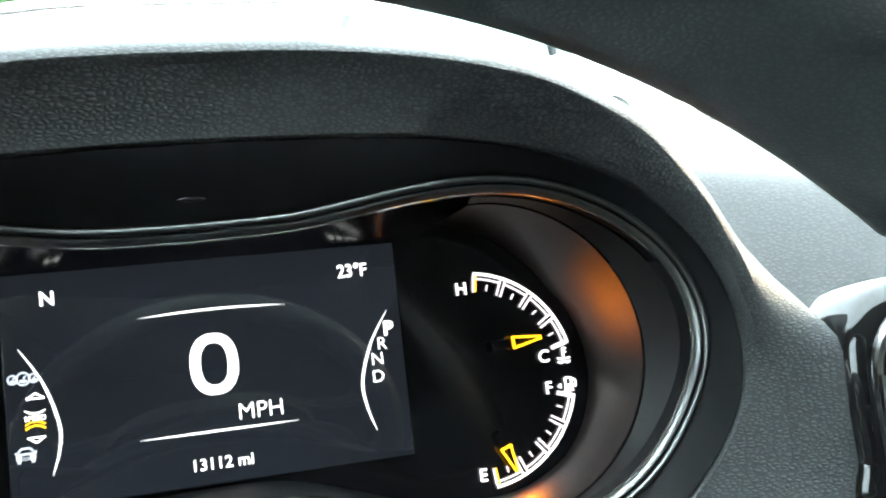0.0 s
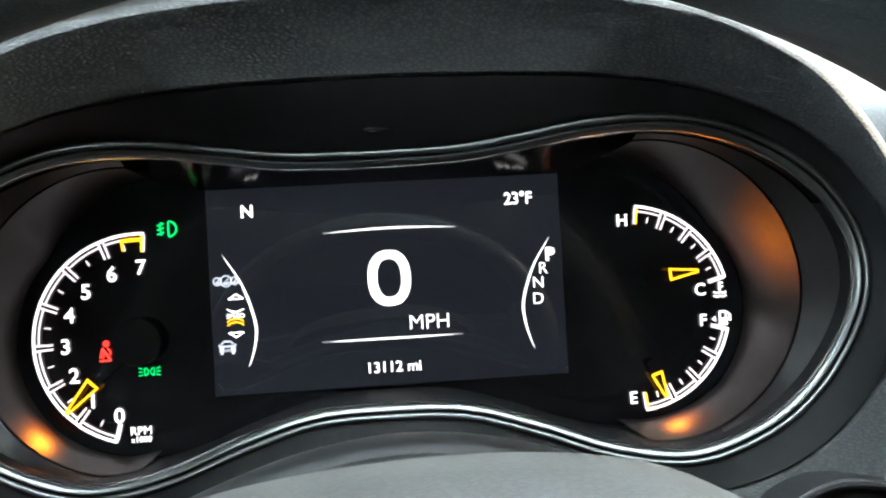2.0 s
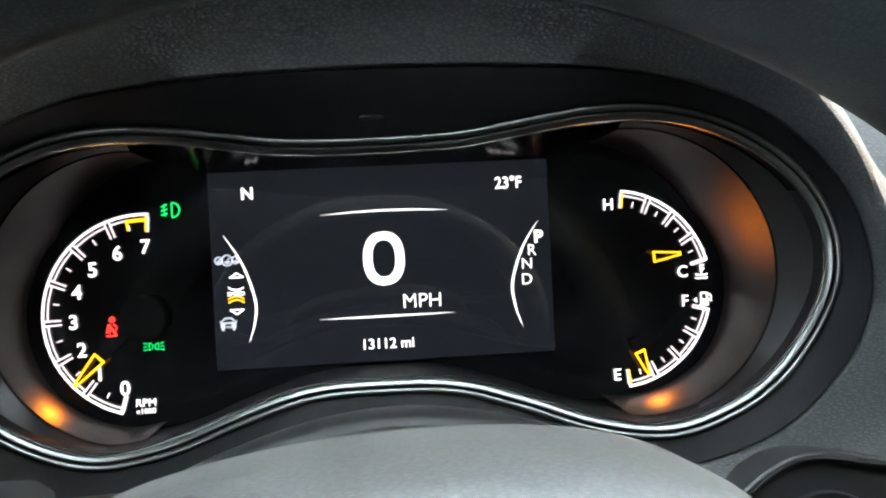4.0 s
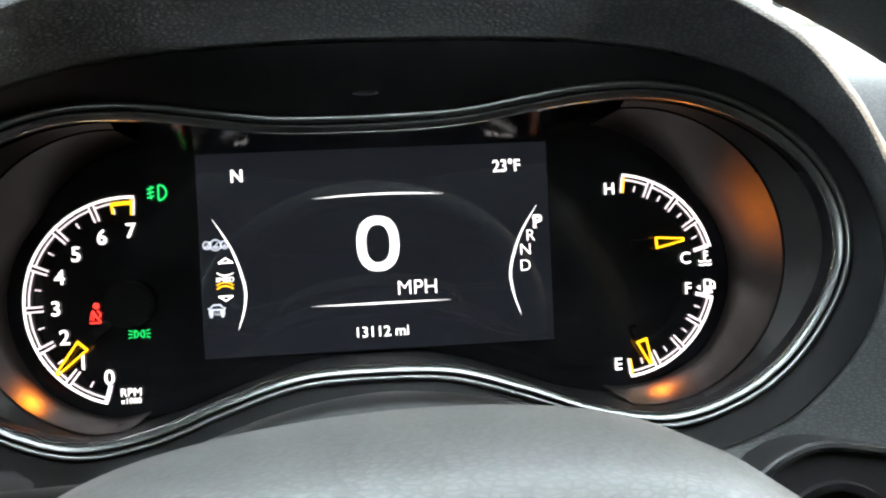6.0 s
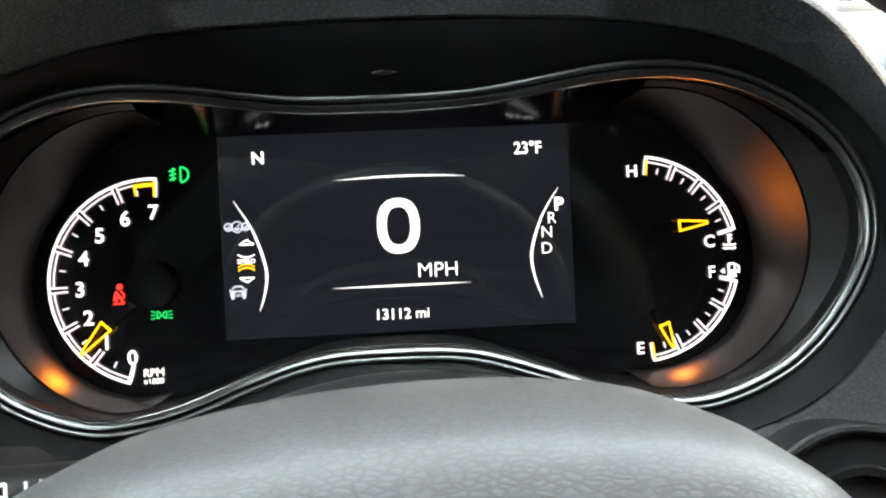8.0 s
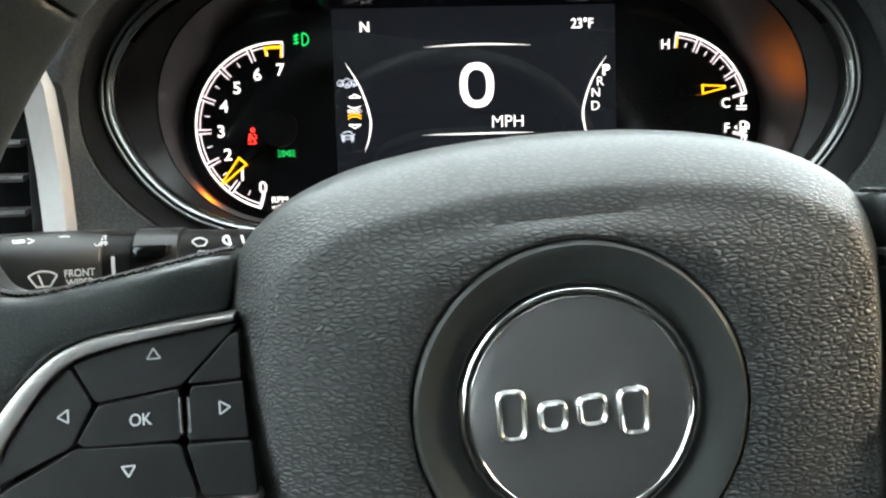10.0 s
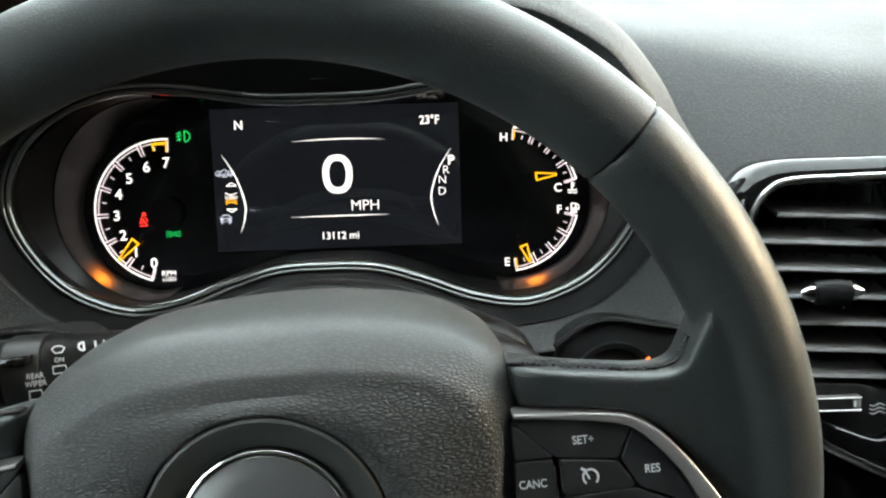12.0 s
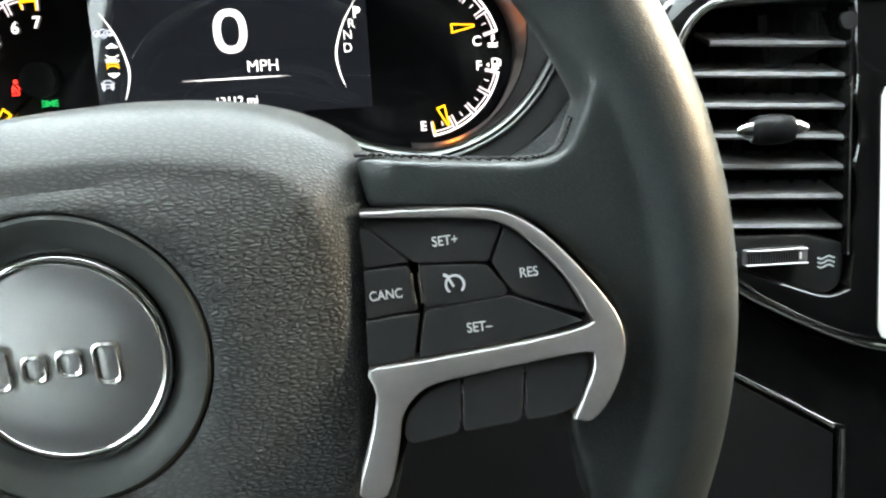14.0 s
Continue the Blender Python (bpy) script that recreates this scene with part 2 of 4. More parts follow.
def tube(path, radius, closed=False, sides=10, flatten=1.0):
    """A round bar along 3D points; radius a number or a list."""
    path = [Vector(p) for p in path]
    n, rings, ref = len(path), [], None
    for i, p in enumerate(path):
        a = path[i - 1] if closed or i else path[0]
        b = path[(i + 1) % n] if closed or i < n - 1 else path[-1]
        t = (b - a).normalized()
        if ref is None:
            ref = t.orthogonal()
        u = (ref - t * ref.dot(t)).normalized()
        ref = u
        v = t.cross(u)
        r = radius[i] if isinstance(radius, (list, tuple)) else radius
        rings.append([p + u * r * math.cos(k / sides * 2 * math.pi) + v * r * flatten * math.sin(k / sides * 2 * math.pi) for k in range(sides)])
    if closed:
        rings.append(rings[0])
        bm = loft(rings)
        bmesh.ops.remove_doubles(bm, verts=bm.verts, dist=1e-7)
        return bm
    return loft(rings, cap=True)


def plate(points, front, back, bevel=0.0008, lean=None):
    """A slab with the outline (x, z) between two depths, its front edge rounded; lean(x, z) bends the depth."""
    bm = bmesh.new()
    face = bm.faces.new([bm.verts.new((p[0], front, p[1])) for p in points])
    face.normal_update()
    ext = bmesh.ops.extrude_face_region(bm, geom=[face])
    moved = [g for g in ext["geom"] if isinstance(g, bmesh.types.BMVert)]
    bmesh.ops.translate(bm, verts=moved, vec=(0, back - front, 0))
    if bevel:
        rim = [e for e in bm.edges if all(abs(v.co.y - front) < 1e-6 for v in e.verts)]
        bmesh.ops.bevel(bm, geom=rim, offset=bevel, segments=3, profile=0.5, affect="EDGES", clamp_overlap=True)
    bmesh.ops.triangulate(bm, faces=[f for f in bm.faces if len(f.verts) > 4])
    if lean:
        for v in bm.verts:
            v.co.y += lean(v.co.x, v.co.z)
    return bm


def box(x0, x1, y0, y1, z0, z1, bevel=0.0):
    bm = bmesh.new()
    bmesh.ops.create_cube(bm, size=1)
    for v in bm.verts:
        v.co = ((x0 + x1) / 2 + v.co.x * (x1 - x0), (y0 + y1) / 2 + v.co.y * (y1 - y0), (z0 + z1) / 2 + v.co.z * (z1 - z0))
    if bevel:
        bmesh.ops.bevel(bm, geom=bm.edges[:], offset=bevel, segments=2, profile=0.5, affect="EDGES")
    return bm


def chaikin(points, times=2):
    p = [Vector(q) for q in points]
    for _ in range(times):
        p = [q for i in range(len(p)) for q in (p[i].lerp(p[(i + 1) % len(p)], 0.25), p[i].lerp(p[(i + 1) % len(p)], 0.75))]
    return p


def join(*parts):
    out = bmesh.new()
    for b in parts:
        me = bpy.data.meshes.new("t")
        b.to_mesh(me)
        b.free()
        out.from_mesh(me)
        bpy.data.meshes.remove(me)
    return out


def letters(name, text, height, x, z, y, mat, parent, stretch=1.0, thick=0.0001, place=None, label="", bold=0.0, spacing=1.0):
    """Writing in the plane of x and z, its middle at x, z and its capital height given."""
    cu = bpy.data.curves.new(name, "FONT")
    cu.body, cu.size, cu.align_x, cu.extrude, cu.offset, cu.space_character = text, height / 0.7, "CENTER", thick, bold * height, spacing
    tmp = new(name, cu)
    bpy.context.view_layer.update()
    me = bpy.data.meshes.new_from_object(tmp.evaluated_get(bpy.context.evaluated_depsgraph_get()))
    bpy.data.objects.remove(tmp)
    bpy.data.curves.remove(cu)
    at = ORIGIN[parent.name]
    m = Matrix.Translation((x, y, z - height / 2)) @ Matrix.Rotation(radians(90), 4, "X") @ Matrix.Diagonal((stretch, 1, 1, 1))
    if place:
        m = place @ m
    me.transform(Matrix.Translation(-at) @ m)
    me.materials.clear()
    me.materials.append(mat)
    ob = new(name, me)
    ob.parent = parent
    ORIGIN[ob.name] = at
    return tagged(ob, label or "lettering reading " + text)

# ---- dashboard ----
MID = (0.0, -0.004)
BEZEL = around(spline(mirrored([(0, .0498), (.032, .0506), (.055, .0537), (.080, .0574), (.104, .0582), (.1265, .0545), (.148, .0450), (.1665, .0296), (.1772, .0105), (.1788, -.0089), (.1713, -.0284), (.1565, -.0476), (.1375, -.0608), (.1115, -.0685), (.0825, -.0645), (.055, -.0545), (.028, -.0465), (0, -.0450)]), 6), MID, 288)
AXIS = -.0037
FRAME = around(spline(mirrored([(0, .0752), (.048, .0742), (.086, .0715), (.120, .0645), (.151, .0500), (.175, .026), (.1855, -.005), (.180, -.034), (.156, -.061), (.125, -.0755), (.08, -.080), (.04, -.078), (0, -.076)])), MID, 288)
LIP = [p + Vector((-.0002 - .0016 * max(0, min(1, (p.x - .11) / .05)), .0006)) for p in around(spline(mirrored([(0, .0997), (.040, .0990), (.075, .0957), (.098, .0914), (.118, .0857), (.138, .0757), (.153, .0657), (.165, .0515), (.176, .0340), (.189, .0020), (.198, -.030), (.194, -.062), (.170, -.082), (.13, -.090), (.09, -.091), (.04, -.086), (0, -.084)])), MID, 288)]
dashboard = thing("dashboard", (0, 0, 0), "black padded dashboard with grained vinyl hood over the instruments", "dashboard")


def skew(points, y):
    """An outline in the plane of the bezel, which is turned a little to the driver's left."""
    return [Vector((p[0] + AXIS, y - .05 * p[0], p[1])) for p in points]


def hood_ring(d, y, low=None):
    """low: the depth beside and below the gauges, where the hood runs out level into the dash."""
    ring = []
    for p in offset(LIP, d):
        sink = max(0, min(1, (.040 - p.y) / .06)) * max(0, min(1, (abs(p.x) - .11) / .04))
        sink = sink * sink * (3 - 2 * sink)
        x = p.x + (max(-.1985, min(.219, p.x)) - p.x) * sink
        ring.append(Vector((x, y + ((y if low is None else low) - y) * sink, p.y)))
    return ring



part("instrument_surround", loft([skew(offset(BEZEL, .0015), -.0585), skew(offset(BEZEL, .004), -.063), flat(FRAME, -.0765)]), BLACK, dashboard, "smooth black plastic surround of the instruments")
HOOD = ((-.0018, -.0880, -.0840), (-.0006, -.0900, -.0850), (.0008, -.0908, -.0860), (.0025, -.0902, -.0872), (.0062, -.0850, -.0894), (.012, -.0760, -.0920), (.0175, -.0660, -.0938), (.0210, -.0560, -.0945), (.0222, -.045, -.0948), (.017, -.02), (.002, .03), (-.022, .09), (-.046, .15), (-.07, .20))
part("hood", loft([flat(offset(FRAME, .0009), -.0745), flat(offset(FRAME, .0010), -.0765), flat(offset(FRAME, .0016), -.0778), *[hood_ring(*ring) for ring in HOOD]]), PAD, dashboard, "black grained vinyl hood with a rounded lip")
part("light_sensor", plate([(-.003 + .0050 * math.cos(k / 20 * 6.2832), .0590 + .0011 * math.sin(k / 20 * 6.2832)) for k in range(20)], -.0668, -.060, .0003), GLOSS, dashboard, "small oval black sensor window")

# the upper pad of the dash, level in the world, with its crease and its front slope
WORLD = Matrix.Identity(4)


def crease(x):
    x = abs(x + 0.01)
    return -.045 + .33 * math.exp(-(max(0, x - .02) / .21) ** 2)


def deck_height(x, y):
    d = crease(x) - y
    s = 0.5 * (d + math.sqrt(d * d + .0006))
    return 1.064 - .008 * ((y - .12) / .3) ** 2 - .62 * s


def deck_mesh(x0, x1, y0, y1, nx, ny):
    bm = bmesh.new()
    g = [[bm.verts.new((x0 + (x1 - x0) * i / nx, y0 + (y1 - y0) * j / ny, deck_height(x0 + (x1 - x0) * i / nx, y0 + (y1 - y0) * j / ny))) for j in range(ny + 1)] for i in range(nx + 1)]
    for i in range(nx):
        for j in range(ny):
            bm.faces.new((g[i][j], g[i + 1][j], g[i + 1][j + 1], g[i][j + 1]))
    return bm


def to_dash(bm):
    """From world to the dash frame."""
    bm.transform(CAR.inverted())
    return bm


part("upper_pad", to_dash(deck_mesh(-.262, 1.15, -.088, .335, 150, 48)), DASH, dashboard, "grey grained upper dash pad")

# ---- instrument cluster ----
cluster = thing("instrument_cluster", (0, 0, 0), "black instrument cluster with lit white gauges and a digital speed display", "instrument cluster")
part("face_panel", plate([(p.x + AXIS, p.y) for p in offset(BEZEL, .001)], .0012, .012, 0), GLOSS, cluster, "glossy black face")
rows = [skew(offset(BEZEL, -.0038), -.0580), skew(offset(BEZEL, -.0034), -.050), flat([p + Vector((AXIS, 0)) for p in offset(BEZEL, .0040)], -.015), flat([Vector((p.x + AXIS, min(p.y, .0463 + .8 * max(0, abs(p.x) - .076)))) for p in offset(BEZEL, -.0042)], .0012)]
part("upper_wall", loft([[r[k] for k in range(8, 137)] for r in rows], closed=False), WALL, cluster, "glossy black upper wall")
rows = [rows[0], skew(offset(BEZEL, -.0038), -.046), flat([p + Vector((AXIS, 0)) for p in offset(BEZEL, -.0012)], .0012)]
part("lower_wall", loft([[r[k % 288] for k in range(136, 297)] for r in rows], closed=False), BLACK, cluster, "matt black lower wall")
part("outer_ring", loft([skew(offset(BEZEL, .0011 + .0012 * math.cos(a)), -.0602 - .0013 * math.sin(a)) for a in [radians(k * 22.5 - 20) for k in range(11)]]), RINGMETAL, cluster, "satin chrome outer ring")
part("groove", loft([skew(offset(BEZEL, .0004), -.0598), skew(offset(BEZEL, -.0014), -.0598)]), BLACK, cluster, "black groove between the rings")
part("inner_ring", loft([skew(offset(BEZEL, -.0011), -.0596), skew(offset(BEZEL, -.0012), -.0606), skew(offset(BEZEL, -.0016), -.0610), skew(offset(BEZEL, -.0024), -.0606), skew(offset(BEZEL, -.0033), -.0596), skew(offset(BEZEL, -.0035), -.0588)]), RINGMETAL, cluster, "satin chrome inner ring")
part("chrome_line", tube(skew(offset(BEZEL, -.0038), -.0586), .0005, closed=True, sides=8), CHROME, cluster, "thin chrome inner line")


def reach(centre, angle, outline):
    """How far the outline lies from centre that way."""
    c, d, best = Vector(centre), Vector((math.cos(angle), math.sin(angle))), 0
    n = len(outline)
    for i in range(n):
        a, b = outline[i] - c, outline[(i + 1) % n] - c
        e = b - a
        det = d.x * -e.y + e.x * d.y
        if abs(det) < 1e-12:
            continue
        t = (a.x * -e.y + e.x * a.y) / det
        s = (d.x * a.y - d.y * a.x) / det
        if t > 0 and 0 <= s <= 1:
            best = max(best, t)
    return best


INSIDE = [p + Vector((AXIS, 0)) for p in offset(BEZEL, -.0038)]
for side in (1, -1):
    c = (side * .1012 - .0015, -.0065)
    dial = (side * .1055, -.0158)
    outer, edge, lip, foot = [], [], [], []
    for k in range(73):
        a = radians(-93 + 186 * k / 72)
        way = Vector((side * math.cos(a), math.sin(a)))
        far = reach(c, math.atan2(way.y, way.x), INSIDE)
        r = min(.0590, far - .0004)
        q = c[0] + way.x * far
        outer.append(Vector((q, -.0500 - .05 * q, c[1] + way.y * far)))
        edge.append(Vector((c[0] + way.x * (r + .0006), -.0440 - .05 * q, c[1] + way.y * (r + .0006))))
        lip.append(Vector((c[0] + way.x * r, -.0432 - .05 * q, c[1] + way.y * r)))
        fr = min(.0520, far - .002)
        base = Vector((dial[0] + way.x * fr, .0005, dial[1] + way.y * fr))
        foot.append(base.lerp(Vector((lip[-1].x, .0005, lip[-1].z)), max(0, min(1, (abs(-93 + 186 * k / 72) - 45) / 46)) ** .8))
    part("side_panel", loft([outer, edge], closed=False), SIDE, cluster, "dark brown-grey side panel")
    mids = [[lip[i].lerp(foot[i], t) + Vector((0, .005 * math.sin(t * 3.14), 0)) for i in range(73)] for t in (0, .2, .4, .6, .8, 1)]
    part("gauge_well", loft(mids, closed=False), WELL, cluster, "smoked conical wall round the gauge")
# the needles' amber light, spilling from their tips
for tip, way, power in (((-.1385, -.0455), (-.70, -.71), .006), ((.1375, -.0002), (.88, .48), .0013), ((.1190, -.0560), (.30, -.95), .0045)):
    lamp = new("needle_light", bpy.data.lights.new("needle_light", "SPOT"))
    lamp.data.energy, lamp.data.color, lamp.data.shadow_soft_size = power, (1.0, .24, .015), .003
    lamp.data.spot_size, lamp.data.spot_blend = radians(104), 1.0
    lamp.matrix_world = CAR @ look((tip[0] - way[0] * .004, -.008, tip[1] - way[1] * .004), (tip[0] + way[0] * .02, -.020, tip[1] + way[1] * .02))


def ribbon(points, widths, y, thick=.0003):
    """A flat strip in the face's plane."""
    p = [Vector(q) for q in points]
    left, right = [], []
    for i in range(len(p)):
        t = (p[min(i + 1, len(p) - 1)] - p[max(i - 1, 0)]).normalized()
        w = widths[i] if isinstance(widths, (list, tuple)) else widths
        nrm = Vector((-t.y, t.x)) * w / 2
        left.append(p[i] + nrm)
        right.append(p[i] - nrm)
    rings = [[Vector((a.x, y, a.y)), Vector((b.x, y, b.y)), Vector((b.x, y + thick, b.y)), Vector((a.x, y + thick, a.y))] for a, b in zip(left, right)]
    return loft(rings, cap=True)


def arc(c, r, a0, a1, n=24):
    return [(c[0] + r * math.cos(radians(a0 + (a1 - a0) * i / n)), c[1] + r * math.sin(radians(a0 + (a1 - a0) * i / n))) for i in range(n + 1)]


def polar(c, r, a):
    return (c[0] + r * math.cos(radians(a)), c[1] + r * math.sin(radians(a)))


TY = -.0004
TACH, TEMP = (-.1059, -.0155), (.1054, -.0155)


def scale(parent, c, radius, marks, amber, minor):
    """A gauge's lit scale: a rim line, stepped inner line, double ticks and half ticks."""
    part("scale_line", ribbon(arc(c, radius, marks[0], marks[-1], 60), .0011, TY), LIT, parent, "lit white rim line")
    for i, a in enumerate(marks):
        hot = i in amber
        for s in (-1, 1):
            end = (i == 0 and s * (marks[1] - marks[0]) < 0) or (i == len(marks) - 1 and s * (marks[1] - marks[0]) > 0)
            d = 0 if end else s * math.degrees(.0011 / radius)
            inner = radius - .0078
            part("tick", ribbon([polar(c, radius - .0008, a + d), polar(c, inner, a + d)], .0008, TY), AMBER if hot and not end else ARC, parent)
    for i, (a, b) in enumerate(zip(marks, marks[1:])):
        s = 1 if b > a else -1
        g = s * math.degrees(.0011 / radius)
        part("scale_step", ribbon(arc(c, radius - .0021, a + g, b - g, 10), .0007, TY), ARC, parent)
        for k in range(1, minor):
            m = a + (b - a) * k / minor
            part("tick", ribbon([polar(c, radius - .0042, m), polar(c, radius - .0068, m)], .0006, TY), ARC, parent)


marks = [254.1 - 167.9 * i / 7 for i in range(8)]
scale(cluster, TACH, .0446, marks, (7,), 2)
part("red_line", ribbon(arc(TACH, .0421, 99, 87.6, 8), .0016, TY - .0002), AMBER, cluster, "amber band at the top of the rev scale")
part("red_line", ribbon([polar(TACH, .0426, 99), polar(TACH, .0380, 99)], .0010, TY - .0002), AMBER, cluster)
for i, p in enumerate([(-.1168, -.0473), (-.1274, -.0402), (-.1345, -.0293), (-.1375, -.0169), (-.1353, -.0038), (-.1281, .0058), (-.1171, .0126), (-.1050, .0149)]):
    letters("numeral", str(i), .0062, p[0], p[1], TY, LIT, cluster, bold=.02)
scale(cluster, TEMP, .0453, [84.0, 66.6, 49.2, 31.8, 14.4], (0,), 2)
scale(cluster, TEMP, .0453, [-84.0, -66.6, -49.2, -31.8, -14.2], (0,), 2)
for text, x, z in (("H", .1041, .0238), ("C", .1377, -.0088), ("F", .1382, -.0225), ("E", .1046, -.0548)):
    letters("gauge_letter", text, .0052, x, z, TY, LIT, cluster, bold=.015)


def needle(tip, tail, hub, width):
    """A hollow lit wedge on a dark stem."""
    t, b, h = Vector(tip), Vector(tail), Vector(hub)
    d = (t - b).normalized()
    nrm = Vector((-d.y, d.x))
    a, c = b + nrm * width / 2, b - nrm * width / 2
    e = t - nrm * .0004
    f = t + nrm * .0004
    part("needle", join(ribbon([a, f], .0009, -.0034), ribbon([c, e], .0009, -.0034), ribbon([a + nrm * .0004, c - nrm * .0004], .0011, -.0034)), AMBER, cluster, "lit amber hollow needle")
    part("needle_stem", ribbon([h, b.lerp(h, .05), b], [.004, .004, .0036], -.0028, .0015), GLOSS, cluster)


needle((-.1378, -.0450), (-.1265, -.0331), (-.1065, -.0165), .0052)
needle((.1365, -.0004), (.1237, -.0014), (.114, -.0022), .0046)
needle((.1189, -.0552), (.1150, -.0446), (.1128, -.0385), .0044)
part("hub_cap", tube([(-.1065, -.007, -.0165), (-.1065, .001, -.0165)], .0098, sides=28), BLACK, cluster, "round black hub cap")

# the display and what it shows
part("display", plate([(-.0766, -.0421), (.0764, -.0421), (.0764, .0460), (-.0766, .0460)], .0, .004, .0003), SCREEN, cluster, "dark blue-grey lit display panel")
ring = [(Vector((.0000 + .0093 * math.copysign(abs(math.cos(a)) ** .85, math.cos(a)), .0042 + .0121 * math.copysign(abs(math.sin(a)) ** .85, math.sin(a)))), Vector((.0000 + .0052 * math.copysign(abs(math.cos(a)) ** .85, math.cos(a)), .0042 + .0083 * math.copysign(abs(math.sin(a)) ** .85, math.sin(a))))) for a in [k / 48 * 2 * math.pi for k in range(48)]]
part("speed_digit", loft([flat([q[0] for q in ring], TY), flat([q[1] for q in ring], TY)]), LIT, cluster, "large white digit 0")
letters("display_text", "MPH", .0064, .0164, -.0155, TY, LIT, cluster, stretch=1.0, bold=-.012)
letters("display_text", "N", .0052, -.0594, .0362, TY, LIT, cluster, bold=.03)
letters("display_text", "23\u00b0F", .0052, .0582, .0360, TY, LIT, cluster, bold=.02, stretch=.9)
letters("display_text", "13112 mi", .0045, -.0001, -.0341, TY, LIT, cluster, bold=.012, stretch=1.0)
for text, x, z, h, bold, m in (("P", .0708, .0108, .0056, .05, LIT), ("R", .0675, .0048, .0050, -.012, LIT), ("N", .0651, -.0013, .0050, -.012, LIT), ("D", .0647, -.0084, .0050, -.012, LIT)):
    letters("gear_letter", text, h, x, z, TY, m, cluster, bold=bold)


def taper(pts, w):
    n = len(pts) - 1
    return ribbon(pts, [w * max(.06, math.sin(math.pi * i / n) ** .8) for i in range(n + 1)], TY)


part("display_line", taper([(-.0277 + .0577 * i / 20, .0249 + .0010 * math.sin(math.pi * i / 20)) for i in range(21)], .0008), LIT, cluster)
part("display_line", taper([(-.0302 + .0612 * i / 20, -.0219) for i in range(21)], .0008), LIT, cluster)
part("display_arc", taper(spline([(-.0709, .0182), (-.0630, .0045), (-.0582, -.0115), (-.0588, -.0215), (-.0617, -.0304)], 6, False), .0011), LIT, cluster)
part("display_arc", taper(spline([(.0711, .0182), (.0631, .0055), (.0581, -.0095), (.0589, -.0205), (.0620, -.0304)], 6, False), .0011), LIT, cluster)
def nudge(bm, dx, dz, grow=1.0, about=(0, 0)):
    """Moves a mark in the face's plane, grown about a point."""
    for v in bm.verts:
        v.co.x, v.co.z = about[0] + (v.co.x - about[0]) * grow + dx, about[1] + (v.co.z - about[1]) * grow + dz
    return bm


def hollow(points, width):
    """A closed outlined sign."""
    return join(*[ribbon([p, q], width, TY) for p, q in zip(points, points[1:] + points[:1])])


part("menu_icon", nudge(hollow([(-.0652, -.0002), (-.0683, -.0022), (-.0622, -.0022)], .0006), -.0007, .0012), LIT, cluster, "white up arrow")
part("menu_icon", nudge(hollow([(-.0657, -.0186), (-.0688, -.0166), (-.0626, -.0166)], .0006), -.0007, .0012), LIT, cluster, "white down arrow")
for x, r in ((-.0727, .0016), (-.0690, .0023), (-.0653, .0016)):
    part("menu_icon", nudge(join(ribbon(arc((x, .0056), r, 0, 360, 18), .0006, TY), ribbon([(x, .0056), (x + r * .5, .0056 + r * .5)], .0005, TY), ribbon(arc((x, .0056), r * .45, 200, 340, 8), r * .5, TY)), -.0007, .0012), DIMLIT, cluster, "small dial symbol")
part("menu_icon", nudge(ribbon([(-.0692, -.0064), (-.0678, -.0073), (-.0657, -.0078), (-.0636, -.0074), (-.0621, -.0066)], [.0004, .0006, .0008, .0006, .0004], TY), -.0007, .0012), LIT, cluster, "white curved bracket")
part("menu_icon", nudge(join(ribbon([(-.0693, -.0119), (-.0678, -.0110), (-.0658, -.0106), (-.0638, -.0110), (-.0623, -.0120)], .0006, TY), ribbon([(-.0693, -.0134), (-.0678, -.0125), (-.0658, -.0121), (-.0638, -.0125), (-.0623, -.0135)], .0007, TY)), -.0007, .0012), AMBER, cluster, "amber curved brackets")
letters("menu_text", "SPEED", .0019, -.0664, -.0082, TY, LIT, cluster, bold=.012, stretch=1.05)
part("menu_icon", nudge(join(ribbon([(-.0732, -.0232), (-.0664, -.0232)], .0026, TY), ribbon([(-.0724, -.0214), (-.0712, -.0202), (-.0684, -.0202), (-.0672, -.0214)], .0007, TY), ribbon([(-.0728, -.0248), (-.0716, -.0248)], .0016, TY), ribbon([(-.0680, -.0248), (-.0668, -.0248)], .0016, TY), ribbon([(-.0736, -.0217), (-.0728, -.0217)], .0007, TY), ribbon([(-.0668, -.0217), (-.0660, -.0217)], .0007, TY)), -.0007, .0012), DIMLIT, cluster, "small car symbol")
part("menu_icon", nudge(join(ribbon([(-.0712, -.0231), (-.0684, -.0231)], .0008, TY - .0002), ribbon([(-.0714, -.0240), (-.0682, -.0240)], .0004, TY - .0002)), -.0007, .0012), GLOSS, cluster, "dark grille of the car symbol")
